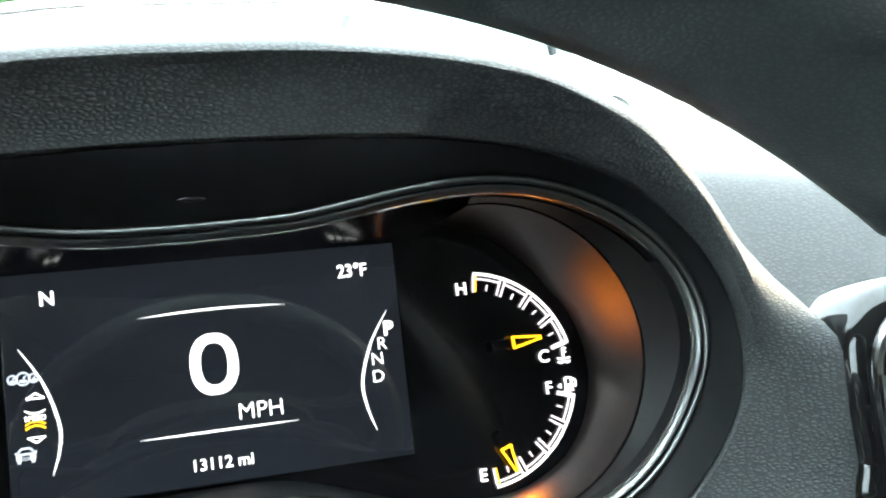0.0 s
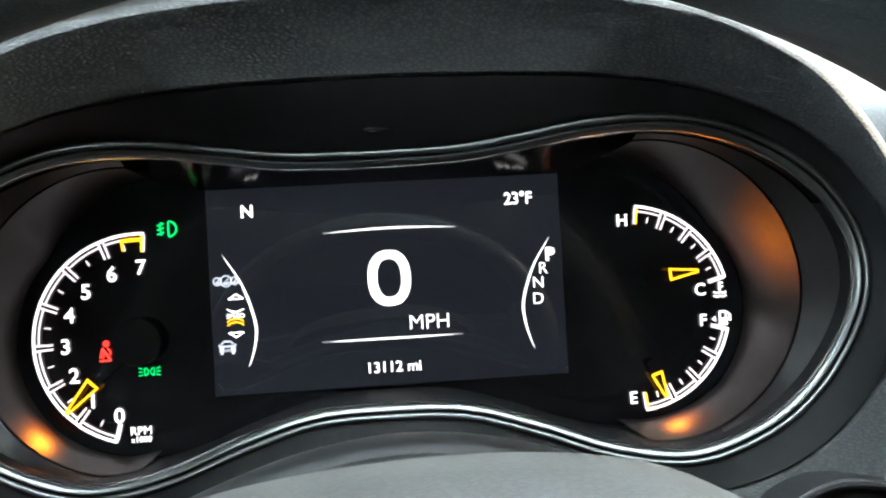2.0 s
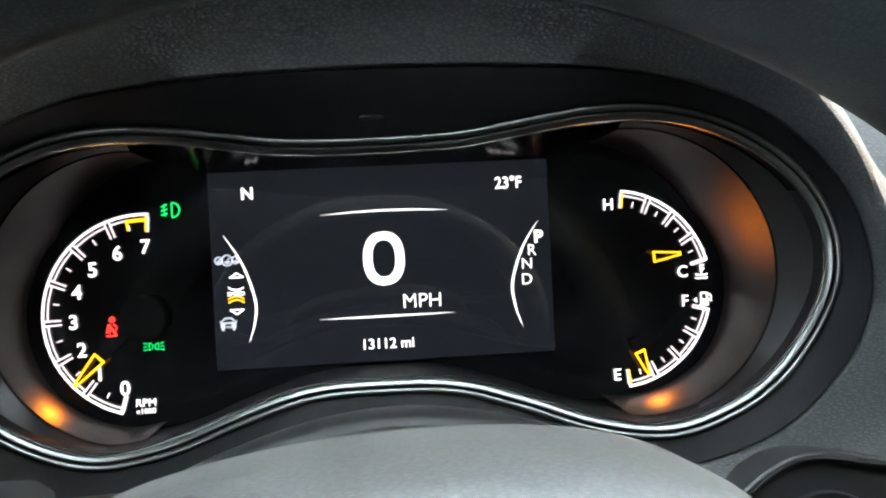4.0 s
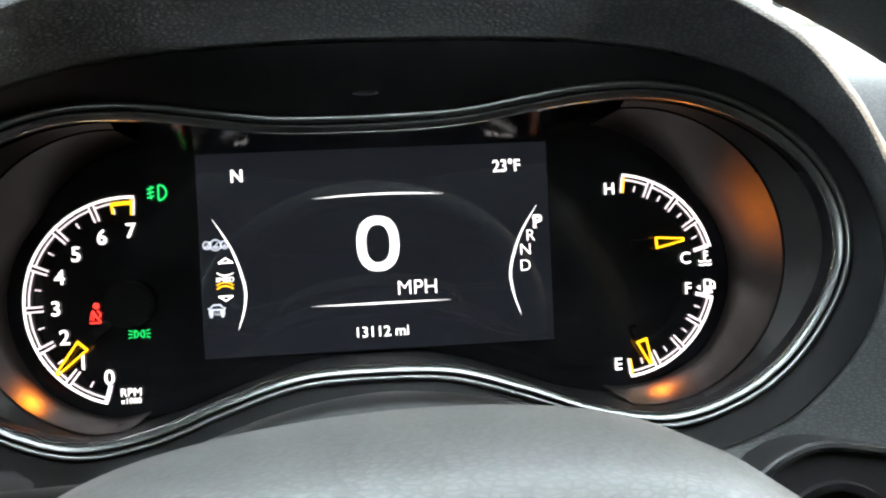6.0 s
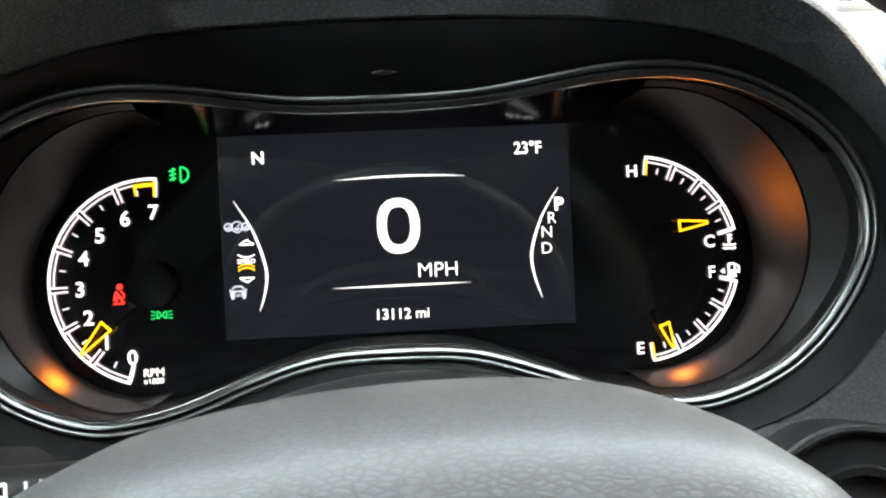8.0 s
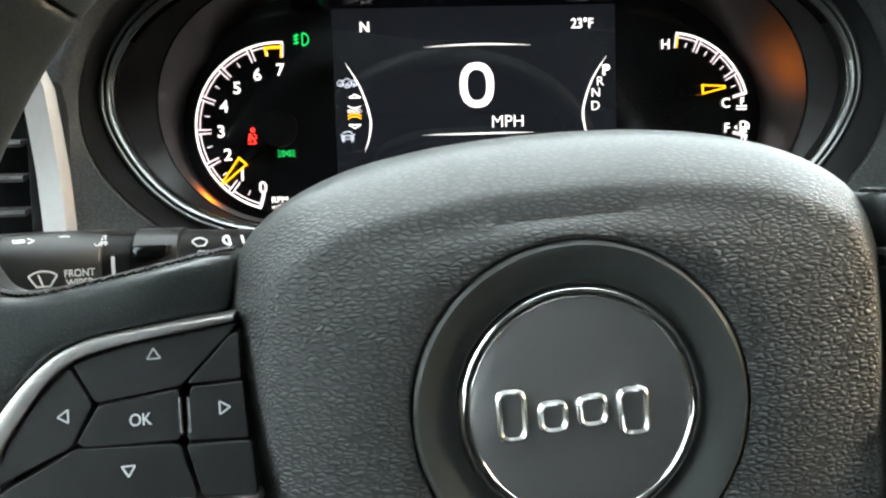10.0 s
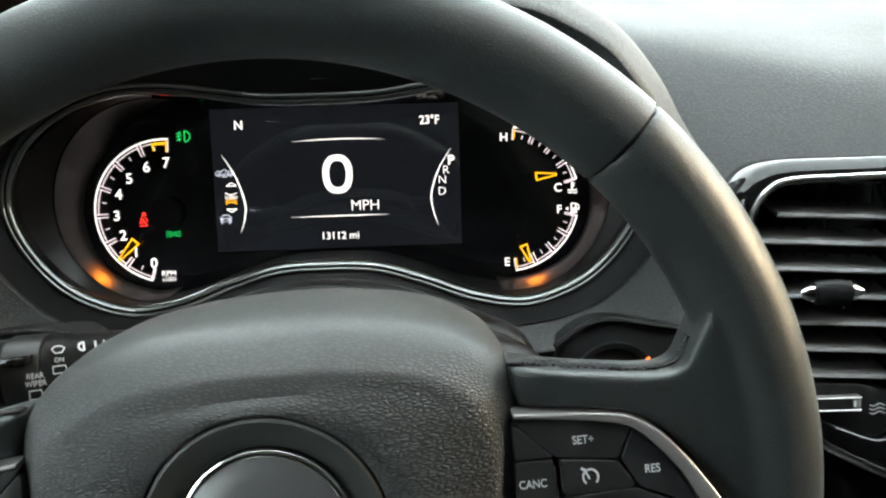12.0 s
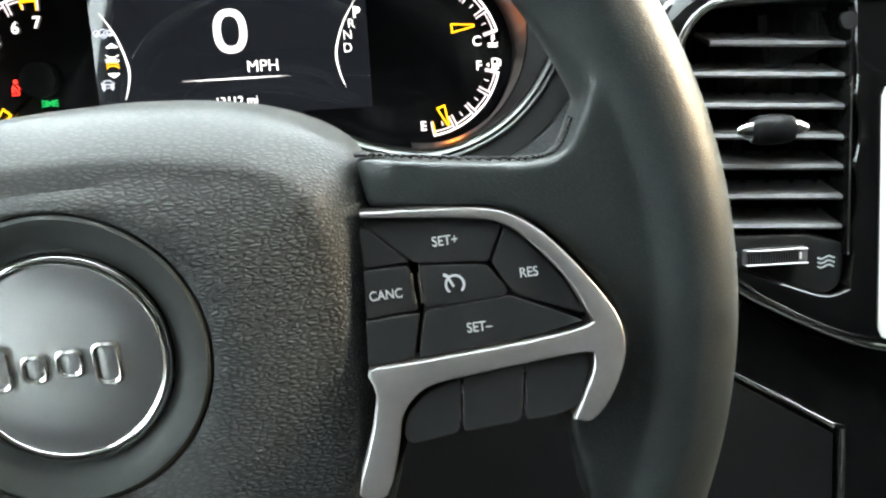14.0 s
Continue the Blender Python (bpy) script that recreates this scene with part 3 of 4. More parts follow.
# warning lamps
part("fog_lamp_symbol", nudge(join(ribbon([(-.0925, .0318), (-.0925, .0262)], .0007, TY), ribbon(arc((-.0925, .0290), .0030, -90, 90, 12), .0007, TY), *[ribbon([(-.0942, .0312 - .0017 * k), (-.0968, .0304 - .0017 * k)], .0006, TY) for k in range(3)], ribbon([(-.0952, .0318), (-.0957, .0295), (-.0952, .0265)], .0005, TY)), -.0002, .0014, 1.1, (-.0932, .0290)), GREEN, cluster, "green fog lamp symbol")
part("parking_lamp_symbol", nudge(join(*[j for s in (1, -1) for j in (ribbon(arc((-.1022 - s * .0026, -.0300), .0020, -90 if s > 0 else 90, 90 if s > 0 else 270, 10), .0006, TY), ribbon([(-.1022 - s * .0026, -.0280), (-.1022 - s * .0026, -.0320)], .0006, TY), *[ribbon([(-.1022 - s * .0036, -.0300 + .0016 * k), (-.1022 - s * .0060, -.0300 + .0022 * k)], .0006, TY) for k in (-1, 0, 1)])]), -.0013, .0004, .76, (-.1022, -.0300)), GREEN, cluster, "green parking lamp symbol")
part("seat_belt_symbol", nudge(join(ribbon(arc((-.1190, -.0176), .0008, 0, 360, 10), .0010, TY), ribbon([(-.1206, -.0194), (-.1176, -.0240)], .0009, TY), ribbon([(-.1186, -.0194), (-.1174, -.0206), (-.1176, -.0222)], .0007, TY), ribbon([(-.1206, -.0198), (-.1214, -.0232)], .0007, TY), ribbon([(-.1218, -.0244), (-.1170, -.0244)], .0007, TY), ribbon([(-.1198, -.0210), (-.1204, -.0236)], .0006, TY)), -.0019, .0007, 1.05, (-.1193, -.0209)), RED, cluster, "red seat belt warning symbol")
letters("gauge_text", "RPM", .0034, -.1081, -.0542, TY, LIT, cluster)
letters("gauge_text", "x1000", .0024, -.1082, -.0579, TY, LIT, cluster)
part("thermometer_symbol", nudge(join(ribbon([(.1502, -.0080), (.1502, -.0118)], .0009, TY), ribbon([(.1502, -.0084), (.1518, -.0084)], .0006, TY), ribbon([(.1502, -.0100), (.1518, -.0100)], .0006, TY), ribbon([(.1474, -.0124), (.1490, -.0130), (.1502, -.0124), (.1516, -.0130), (.1532, -.0124)], .0007, TY), ribbon([(.1474, -.0140), (.1490, -.0146), (.1502, -.0140), (.1516, -.0146), (.1532, -.0140)], .0007, TY)), -.0036, .0019), LIT, cluster, "white coolant thermometer symbol")
part("fuel_pump_symbol", nudge(join(hollow([(.1486, -.0208), (.1514, -.0208), (.1514, -.0262), (.1486, -.0262)], .0007), ribbon([(.1500, -.0236), (.1500, -.0260)], .0024, TY), ribbon([(.1478, -.0264), (.1522, -.0264)], .0006, TY), ribbon([(.1520, -.0212), (.1533, -.0222), (.1533, -.0250), (.1524, -.0246), (.1524, -.0236)], .0006, TY), ribbon([(.1450, -.0240), (.1466, -.0240)], [.0002, .0024], TY)), -.0026, .0015), LIT, cluster, "white fuel pump symbol")

# ---- steering wheel, in its own frame: u right, w towards the dash, v up ----
HUB = (-.0052, -.255, -.103)
SPIN = Matrix.Translation(HUB) @ Matrix.Rotation(radians(-3.3), 4, "Y")
STEER = CAR @ SPIN
wheel = thing("steering_wheel", (0, 0, 0), "black leather-wrapped steering wheel with silver-trimmed spoke buttons", "steering wheel", base=STEER)
RIM_R, RIM_T = .1785, .0178


def rim_section(a, grow=0.0):
    c, s = math.cos(a), math.sin(a)
    # a little slimmer and smaller at the top than at the grips
    top = max(0, s) ** 2
    thick, far = RIM_T - .0005 * top + grow, RIM_R - .0014 * top
    ring = [(far + thick * math.cos(k / 24 * 2 * math.pi), thick * math.sin(k / 24 * 2 * math.pi)) for k in range(24)]
    return [Vector((r * c, w, r * s)) for r, w in ring]


def rim_arc(a0, a1, grow=0.0, n=60, ends=True):
    rings = [rim_section(radians(a0 + (a1 - a0) * i / n), grow) for i in range(n + 1)]
    if ends:
        rings = [rim_section(radians(a0), grow - .0009)] + rings + [rim_section(radians(a1), grow - .0009)]
    return loft(rings)


SEAM = 43
part("rim_top", rim_arc(SEAM + .12, 180 - SEAM - .12), LEATHER, wheel, "smooth black leather rim section")
part("rim_bottom", rim_arc(240.4, 299.6), LEATHER, wheel)
part("rim_core", rim_arc(0, 360, -.0012, 120, False), BLACK, wheel)


def face(u, v):
    """Depth of the spoke faces: they lean towards the driver lower down."""
    return -.0145 + .22 * (v - .018)


def mm(points, flip=1):
    return [(flip * x / 1000, z / 1000) for x, z in points]


FRAME_OUT = [(84.2, 32.1), (111, 30.2), (124, 27.9), (133.1, 22.5), (141.6, 13.6), (149.8, 2.3), (154.2, -6), (154.9, -13.9), (152.5, -21.4), (148.1, -28.6), (142.5, -33.2), (137.7, -32.2)]
FRAME_IN = [(140, -28.3), (144.5, -20.4), (145.5, -16.2), (143.8, -14.4), (127.3, -15.2), (112.5, -16.4), (99.4, -17.8), (93.3, -20.9), (89.4, -25.7), (87.6, -33), (82.6, -46.3), (74.8, -45.2), (79.9, -30.6), (82.8, -18.8), (81.6, -11.8), (94.6, -11), (128.3, -9.1), (145, -6.8), (145.5, -3.9), (140.6, 6.6), (130.9, 18.8), (123.5, 24.5), (110.7, 27.4), (84.3, 30.4)]
TOP_EDGE = [(84.5, 46.7), (91.5, 46.0), (112.3, 42.7), (134.5, 40), (144.4, 42), (149, 50), (154, 60)]
RIGHT_KEYS = {
    "upper": [(84.3, 29.6), (110.5, 26.6), (123.8, 23.6), (118.8, 14.2), (98.4, 16.2), (86, 27.6)],
    "outer": [(125, 22.6), (130.6, 18), (140, 6.2), (144.6, -3.4), (125.5, 4.2), (120.2, 13.6)],
    "lower": [(99.6, 2.2), (124.2, 3.4), (143.8, -5.6), (128, -8.3), (96.4, -10.1)],
    "middle": [(99.4, 15), (118.4, 13), (123.6, 5), (121.5, 4), (99.8, 3.6)],
    "inner": [(83.6, 15.4), (96, 15.2), (97.2, 3.2), (83, 2.4)],
    "inner_top": [(83.8, 27.2), (85, 27.2), (96.4, 16.6), (83.8, 16.6)],
    "inner_low": [(82.6, 1.2), (97.6, 1.8), (94.6, -9.9), (81.8, -10.8)],
}
LOW_KEYS = [[(89.6, -30.5), (91.3, -25.4), (97, -20.4), (106.4, -18), (104.6, -31.8), (91, -33.4)], [(108.2, -17.7), (125, -15.9), (122.6, -30.8), (106.4, -31.7)], [(126.8, -15.8), (143, -14.8), (144.2, -17), (139.8, -28), (135, -30.2), (124.4, -30.8)]]

for flip in (1, -1):
    trim = spline(mm(FRAME_OUT, flip), 4, False) + spline(mm(FRAME_IN, flip), 3, False)
    # leather spoke that flows into the rim
    inner = [(flip * (RIM_R - .004) * math.cos(radians(a)), (RIM_R - .004) * math.sin(radians(a))) for a in range(24, -26, -3)]
    low = mm([(143, -70), (141, -52), (138.5, -41), (141, -34.6)], flip)
    outline = spline(mm(TOP_EDGE, flip), 5, False) + [Vector(p) for p in inner] + spline(low, 4, False) + [p + Vector((flip * .0008, 0)) for p in spline(mm(FRAME_OUT[-2:0:-1], flip), 4, False)] + [Vector((flip * .0866, .0318))]
    grip = rim_arc(-60, SEAM - .12) if flip == 1 else rim_arc(180 - SEAM + .12, 240)
    for end in (rim_section(radians(-60 if flip == 1 else 240), -.0009), rim_section(radians(SEAM - .12 if flip == 1 else 180 - SEAM + .12), -.0009)):
        grip.faces.new([grip.verts.new(p) for p in end])
    bmesh.ops.remove_doubles(grip, verts=grip.verts, dist=1e-6)
    web = plate(outline, -.0125, .013, .009, lambda u, v: -.002 * max(0, min(1, (abs(u) - .115) / .05)) + .006 * max(0, min(1, (.097 - abs(u)) / .012)))
    bmesh.ops.remove_doubles(web, verts=web.verts, dist=1e-6)
    bmesh.ops.recalc_face_normals(grip, faces=grip.faces)
    bmesh.ops.recalc_face_normals(web, faces=web.faces)
    side = part("rim_side", join(grip, web), LEATHER, wheel, "smooth black leather grip flowing into the spoke")
    fuse = side.modifiers.new("fuse", "REMESH")
    fuse.mode, fuse.voxel_size, fuse.use_smooth_shade = "VOXEL", .0011, True
    soften = side.modifiers.new("soften", "SMOOTH")
    soften.factor, soften.iterations = .5, 30
    part("spoke_core", plate(mm([(70, 40), (146, 30), (150, 0), (146, -30), (122, -34), (92, -36), (80, -60), (60, -60)], flip), .0035, .016, .002, lambda u, v: face(u, v) + .0165), BLACK, wheel)
    t = part("spoke_trim", plate(trim, -.0032, .006, .0011, face), SATIN, wheel, "satin silver spoke trim")
    for keys, round_off, more in ((RIGHT_KEYS.values(), .0010, .0003), (LOW_KEYS, .0018, .0005)):
        for pts in keys:
            part("button", plate(rounded(grown(mm(pts, flip), more), round_off), -.0018, .006, .0004, face), BUTTON, wheel, "matt black spoke button", smooth=False)
    for u, v, h in ((97.8, 9, .0085), (106.2, -24.6, .011), (124.4, -23.4, .011)):
        part("button_clip", join(tube([(flip * u / 1000 - .0011, -.0024 + face(0, v / 1000), v / 1000 - h / 2), (flip * u / 1000 - .0011, -.0024 + face(0, v / 1000) + .22 * h, v / 1000 + h / 2)], .0005, sides=6), tube([(flip * u / 1000 + .0011, -.0024 + face(0, v / 1000), v / 1000 - h / 2), (flip * u / 1000 + .0011, -.0024 + face(0, v / 1000) + .22 * h, v / 1000 + h / 2)], .0005, sides=6)), EDGING, wheel)

TIP = Matrix.Rotation(math.atan(-.22), 4, "X")


def on_spoke(v):
    return Matrix.Translation((0, face(0, v) - .0020, v)) @ TIP @ Matrix.Translation((0, 0, -v))


for text, u, v, h in (("SET+", .1075, .0214, .0028), ("RES", .1302, .0098, .0028), ("SET\u2013", .1142, -.0036, .0028), ("CANC", .0889, .0084, .0027)):
    letters("button_text", text, h, u, v, 0, PRINT, wheel, stretch=.88, place=on_spoke(v), bold=.012)
letters("button_text", "OK", .0029, -.1085, .0092, 0, PRINT, wheel, stretch=.88, place=on_spoke(.0092), bold=.012)


def spoke_mark(name, bm, v, label):
    bm.transform(on_spoke(v))
    part(name, bm, PRINT, wheel, label)


spoke_mark("button_symbol", join(ribbon(arc((.1088, .0088), .0026, -50, 230, 20), .0007, 0), ribbon([(.1084, .0082), (.1070, .0112)], .0007, 0), ribbon([(.1058, .0120), (.1072, .0112)], .0009, 0)), .0088, "white cruise control symbol")
for u, v, a in ((-.1045, .0240, 90), (-.1265, .0116, 180), (-.1120, -.0022, 270), (-.0885, .0100, 0)):
    tri = [polar((u, v), .0017, a), polar((u, v), .0018, a + 118), polar((u, v), .0018, a - 118), polar((u, v), .0017, a)]
    spoke_mark("button_symbol", join(*[ribbon([tri[k], tri[k + 1]], .0004, 0) for k in range(3)]), v, "white outlined arrow")

# the airbag cover with its round badge
COVER = around(spline(mirrored([(0, .0705), (.030, .0690), (.057, .0640), (.0765, .0548), (.0868, .0420), (.0903, .020), (.0898, -.020), (.085, -.060), (.066, -.094), (.03, -.104), (0, -.106)])), (0, 0), 144)
circle = lambda r: [Vector((r * math.cos(k / 144 * 2 * math.pi) - .0016, r * math.sin(k / 144 * 2 * math.pi) + .0024)) for k in range(144)]
rings = [flat(offset(COVER, -.006), .075), flat(offset(COVER, -.001), .060), flat(offset(COVER, .0005), .035), flat(offset(COVER, .0), .012), flat(offset(COVER, -.0010), .0035), flat(offset(COVER, -.0022), -.0022), flat(offset(COVER, -.0056), -.0085), flat(offset(COVER, -.0098), -.0146), flat(offset(COVER, -.0130), -.0190), flat(offset(COVER, -.0142), -.0203), flat(offset(COVER, -.0156), -.0213), flat(offset(COVER, -.0174), -.0220), flat(offset(COVER, -.0215), -.0230)]
start, goal = offset(COVER, -.0215), circle(.0426)
for t, w in ((.35, -.0255), (.7, -.0266), (1, -.0270)):
    rings.append(flat([a.lerp(b, t) for a, b in zip(start, goal)], w))
rings += [flat(circle(.0418), -.0266), flat(circle(.0413), -.0240)]
part("airbag_cover", loft(rings), AIRBAG, wheel, "black grained airbag cover")
part("badge_dish", loft([flat(circle(r), w) for r, w in ((.0416, -.0235), (.0410, -.0266), (.0400, -.0274), (.0385, -.0271), (.035, -.0252), (.0325, -.0236), (.0305, -.0230), (.0298, -.021))]), DISH, wheel, "dished matt black ring")
badge = part("badge", loft([flat(circle(r), w) for r, w in ((.0280, -.0225), (.0274, -.0242), (.026, -.0247), (.018, -.0251), (.008, -.0252), (.0005, -.0252))]), BADGE, wheel, "brushed grey round badge")
part("badge_ring", tube([(.0284 * math.cos(k / 72 * 2 * math.pi) - .0016, -.0238, .0284 * math.sin(k / 72 * 2 * math.pi) + .0024) for k in range(72)], .0016, closed=True, sides=12), CHROME, badge, "polished chrome ring")
def frame_mark(u0, u1, v0, v1, wall):
    """A raised bar with a chrome edge standing round a sunk face."""
    o, q = rounded([(u0, v0), (u1, v0), (u1, v1), (u0, v1)], .0022), rounded([(u0 + wall, v0 + wall), (u1 - wall, v0 + wall), (u1 - wall, v1 - wall), (u0 + wall, v1 - wall)], .0014)
    rim = [p.lerp(r, .5) for p, r in zip(o, q)]
    bm = loft([flat(o, -.0245), flat([p.lerp(r, .12) for p, r in zip(o, q)], -.0264), flat(rim, -.0270), flat([p.lerp(r, .88) for p, r in zip(o, q)], -.0264), flat(q, -.0250)])
    return bm


for u0, u1, v0, v1 in ((-.0228, -.0150, -.0042, .0092), (-.0128, -.0050, -.0030, .0056), (-.0032, .0048, -.0024, .0062), (.0068, .0150, -.0056, .0070)):
    mark = part("badge_mark", frame_mark(u0, u1, v0, v1, .0017), MARK, badge, "raised chrome-edged bar")
    part("badge_mark_face", plate(rounded([(u0 + .0014, v0 + .0014), (u1 - .0014, v0 + .0014), (u1 - .0014, v1 - .0014), (u0 + .0014, v1 - .0014)], .0012), -.0258, -.0245, .0002), BADGE, badge, "sunk grey face of the bar")
for flip in (1, -1):
    line = spline(mm(TOP_EDGE[0:6], flip), 8, False)
    # a fine herringbone seam along the far edge
    part("stitching", join(*[tube([Vector((a.x, -.0015, a.y + .0009)), Vector((a.x, -.0030, a.y)).lerp(Vector((b.x, -.0030, b.y)), .5) + Vector((0, 0, .0011)), Vector((b.x, -.0048, b.y + .0007))] if row else [Vector((b.x, .0008, b.y + .0004)), Vector((b.x, -.0004, b.y + .0010)), Vector((a.x, -.0016, a.y + .0010))], .0005, sides=5) for a, b in zip(line, line[1:]) for row in (0, 1)]), THREAD, wheel, "dark herringbone thread stitches")


# ---- steering column and stalk ----
column = thing("column_shroud", (0, -.13, -.11), "matt black plastic steering column shroud", "column shroud")
SHROUD = around(spline(mirrored([(0, -.046), (.030, -.0495), (.058, -.058), (.079, -.067), (.100, -.079), (.105, -.11), (.095, -.15), (.05, -.17), (0, -.172)])), (0, -.11), 96)
# a raised arch by the dash, a groove, and a second arch nearer the wheel
shell = [flat(offset(SHROUD, d), y) for d, y in ((-.010, -.190), (-.002, -.176), (.0030, -.171), (.0044, -.165), (.0042, -.157), (.0022, -.150), (-.0002, -.146), (-.0012, -.136), (-.0014, -.127), (-.0010, -.1235), (.0010, -.1215), (.0024, -.118), (.0030, -.113), (.0026, -.107), (.0010, -.103), (-.004, -.100), (-.010, -.02))]
part("upper_shell", loft([[r[k] for k in range(-3, 52)] for r in shell], closed=False), SHROUDED, column, "arched upper shell with two raised ridges")
part("lower_shell", loft([[Vector((q.x, q.y, q.z - .0006)) for q in (r[k % 96] for k in range(51, 94))] for r in shell], closed=False), SHROUDED, column)

stalk = thing("wiper_stalk", (-.14, -.152, -.078), "black wiper and indicator stalk with white printed symbols", "stalk")


def stalk_frame(x):
    """Middle of the stalk: it swings towards the driver as it goes outward."""
    x -= .007
    return Vector((x, -.1310 + .42 * (x + .118), -.0775 - .03 * (x + .118)))


def stalk_ring(x, r, squash=1.0):
    c = stalk_frame(x)
    out = []
    for k in range(32):
        a = k / 32 * 2 * math.pi
        ca, sa = math.cos(a), math.sin(a)
        q = 0.78
        out.append(c + Vector((0, r * math.copysign(abs(ca) ** q, ca), r * squash * math.copysign(abs(sa) ** q, sa))))
    return out


part("end_grip", loft([stalk_ring(-.1945, .009), stalk_ring(-.1935, .0135), stalk_ring(-.190, .0155), stalk_ring(-.170, .0162), stalk_ring(-.1488, .0165), stalk_ring(-.1480, .0158)], cap=True), BUTTON, stalk, "black turning grip")
part("collar", loft([stalk_ring(-.1484, .0150), stalk_ring(-.1390, .0152), stalk_ring(-.1385, .0146)], cap=True), BLACK, stalk)
part("ring_switch", loft([stalk_ring(-.1385, .0140), stalk_ring(-.1380, .0165), stalk_ring(-.1235, .0165), stalk_ring(-.1230, .0150)], cap=True), BUTTON, stalk, "black ring switch with a recess")
part("stem", loft([stalk_ring(-.1232, .0145), stalk_ring(-.1225, .0158), stalk_ring(-.105, .0152), stalk_ring(-.085, .0145), stalk_ring(-.07, .013)], cap=True), BLACK, stalk)
part("switch_recess", box(-.1435, -.1315, -.1630, -.152, -.0698, -.0655, .001), PIANO, stalk)


def on_stalk(x, rise):
    """Front of the stalk, turned with it; rise: degrees round its top."""
    c = stalk_frame(x)
    return Matrix.Translation(c) @ Matrix.Rotation(math.atan(.42), 4, "Z") @ Matrix.Rotation(radians(-rise), 4, "X") @ Matrix.Translation((0, -.0168, 0))


def stalk_text(text, h, x, z, rise=0):
    letters("stalk_text", text, h, 0, z, 0, PRINT, stalk, stretch=.85, place=on_stalk(x, rise), bold=.01)


stalk_text("FRONT", .0026, -.1605, .0022)
stalk_text("WIPER", .0026, -.1605, -.0012)
stalk_text("REAR", .0026, -.1305, .0010)
stalk_text("WIPER", .0026, -.1305, -.0026)
stalk_text("MIST", .0022, -.1530, .0010, 52)
stalk_text("OFF", .0022, -.1530, -.0022, 52)
stalk_text("ON", .0022, -.1205, .0075)
stalk_text("OFF", .0022, -.1205, -.0035)
stalk_text("LO", .0022, -.1510, -.0120)


def stalk_mark(bm, x, rise, label):
    bm.transform(on_stalk(x, rise))
    part("stalk_symbol", bm, PRINT, stalk, label)


def wiper():
    return join(ribbon(arc((0, -.0040), .0072, 130, 50, 10), .0006, 0), ribbon([(-.0046, .0015), (-.0022, -.0022), (.0022, -.0022), (.0046, .0015)], .0006, 0), ribbon([(0, -.0024), (-.0014, .0020)], .0006, 0))


stalk_mark(wiper(), -.1715, 0, "white windscreen wiper symbol")
stalk_mark(ribbon([(.0, .0075), (.0, -.0085)], .0012, 0), -.1500, 0, "white index bar")
stalk_mark(join(*[ribbon([a, b], .0005, 0) for a, b in (((-.003, -.006), (.002, -.006)), ((.002, -.006), (.003, -.010)), ((.003, -.010), (-.003, -.010)), ((-.003, -.010), (-.003, -.006)))]), -.1305, 0, "white rear wiper symbol")
stalk_mark(join(*[ribbon([a, b], .0005, 0) for a, b in (((-.003, .0045), (.0025, .0045)), ((.0025, .0045), (.003, .0010)), ((.003, .0010), (-.003, .0010)), ((-.003, .0010), (-.003, .0045)))]), -.1205, 0, "white rear window symbol")
stalk_mark(join(ribbon(arc((0, -.002), .004, 120, 60, 8), .0006, 0), ribbon([(-.002, .0013), (-.001, -.001), (.001, -.001), (.002, .0013)], .0006, 0)), -.1640, 54, "small white wiper symbol")
stalk_mark(join(ribbon([(-.006, 0), (-.002, 0)], .0018, 0), ribbon([(-.0010, .0014), (.0010, 0), (-.0010, -.0014)], .0006, 0)), -.1740, 54, "white washer symbol")
stalk_mark(nudge(join(ribbon(arc((-.003, .0), .0018, 90, 270, 8), .0007, 0), ribbon([(-.003, .0018), (-.003, -.0018)], .0007, 0), ribbon([(.001, .0016), (.001, -.0016)], .0007, 0), ribbon([(.004, .0016), (.004, -.0016)], .0007, 0)), 0, 0, 1.3), -.1065, 45, "white lamp symbol")
stalk_mark(nudge(join(ribbon([(-.004, 0), (-.001, 0)], [.0003, .0030], 0), ribbon([(.001, 0), (.004, 0)], [.0030, .0003], 0)), 0, 0, 1.25), -.1065, 22, "white indicator arrows")
stalk_mark(join(ribbon(arc((0, -.001), .0032, 150, 30, 8), .0005, 0), ribbon([(-.0028, .0006), (-.0014, -.0016), (.0014, -.0016), (.0028, .0006)], .0005, 0)), -.1205, 42, "small white rear washer symbol")
stalk_mark(join(ribbon(arc((0, -.0105), .0026, 150, 30, 8), .0005, 0), ribbon([(-.0022, -.0092), (-.0012, -.0110), (.0012, -.0110), (.0022, -.0092)], .0005, 0)), -.1205, 0, "small white washer symbol")
# brightened satin in place of chrome, its glint is in the colour
part("chrome_strip", tube([stalk_frame(-.1935) + Vector((0, -.012, -.0150)), stalk_frame(-.128) + Vector((0, -.012, -.0170))], .0012, sides=8), SATIN_BRIGHT, stalk, "thin chrome strip")

# ---- lower dash: panels beside the column ----
RAISED = CAR @ Matrix.Translation((0, 0, .0045))
lower = thing("lower_dash", (0, -.1, -.1), "black lower dash panel with the starter recess", "dash panel", base=RAISED)
part("knee_panel", join(box(-.30, .212, -.085, -.05, -.36, -.095, .004)), BLACK, lower)
POCKET = [(.118, -.0905), (.132, -.0805), (.147, -.0765), (.169, -.0800), (.200, -.0855), (.204, -.115), (.200, -.150), (.118, -.150)]
part("switch_panel", plate(chaikin(POCKET, 1), -.101, -.060, .003), RIDGE, lower, "black plastic switch panel")
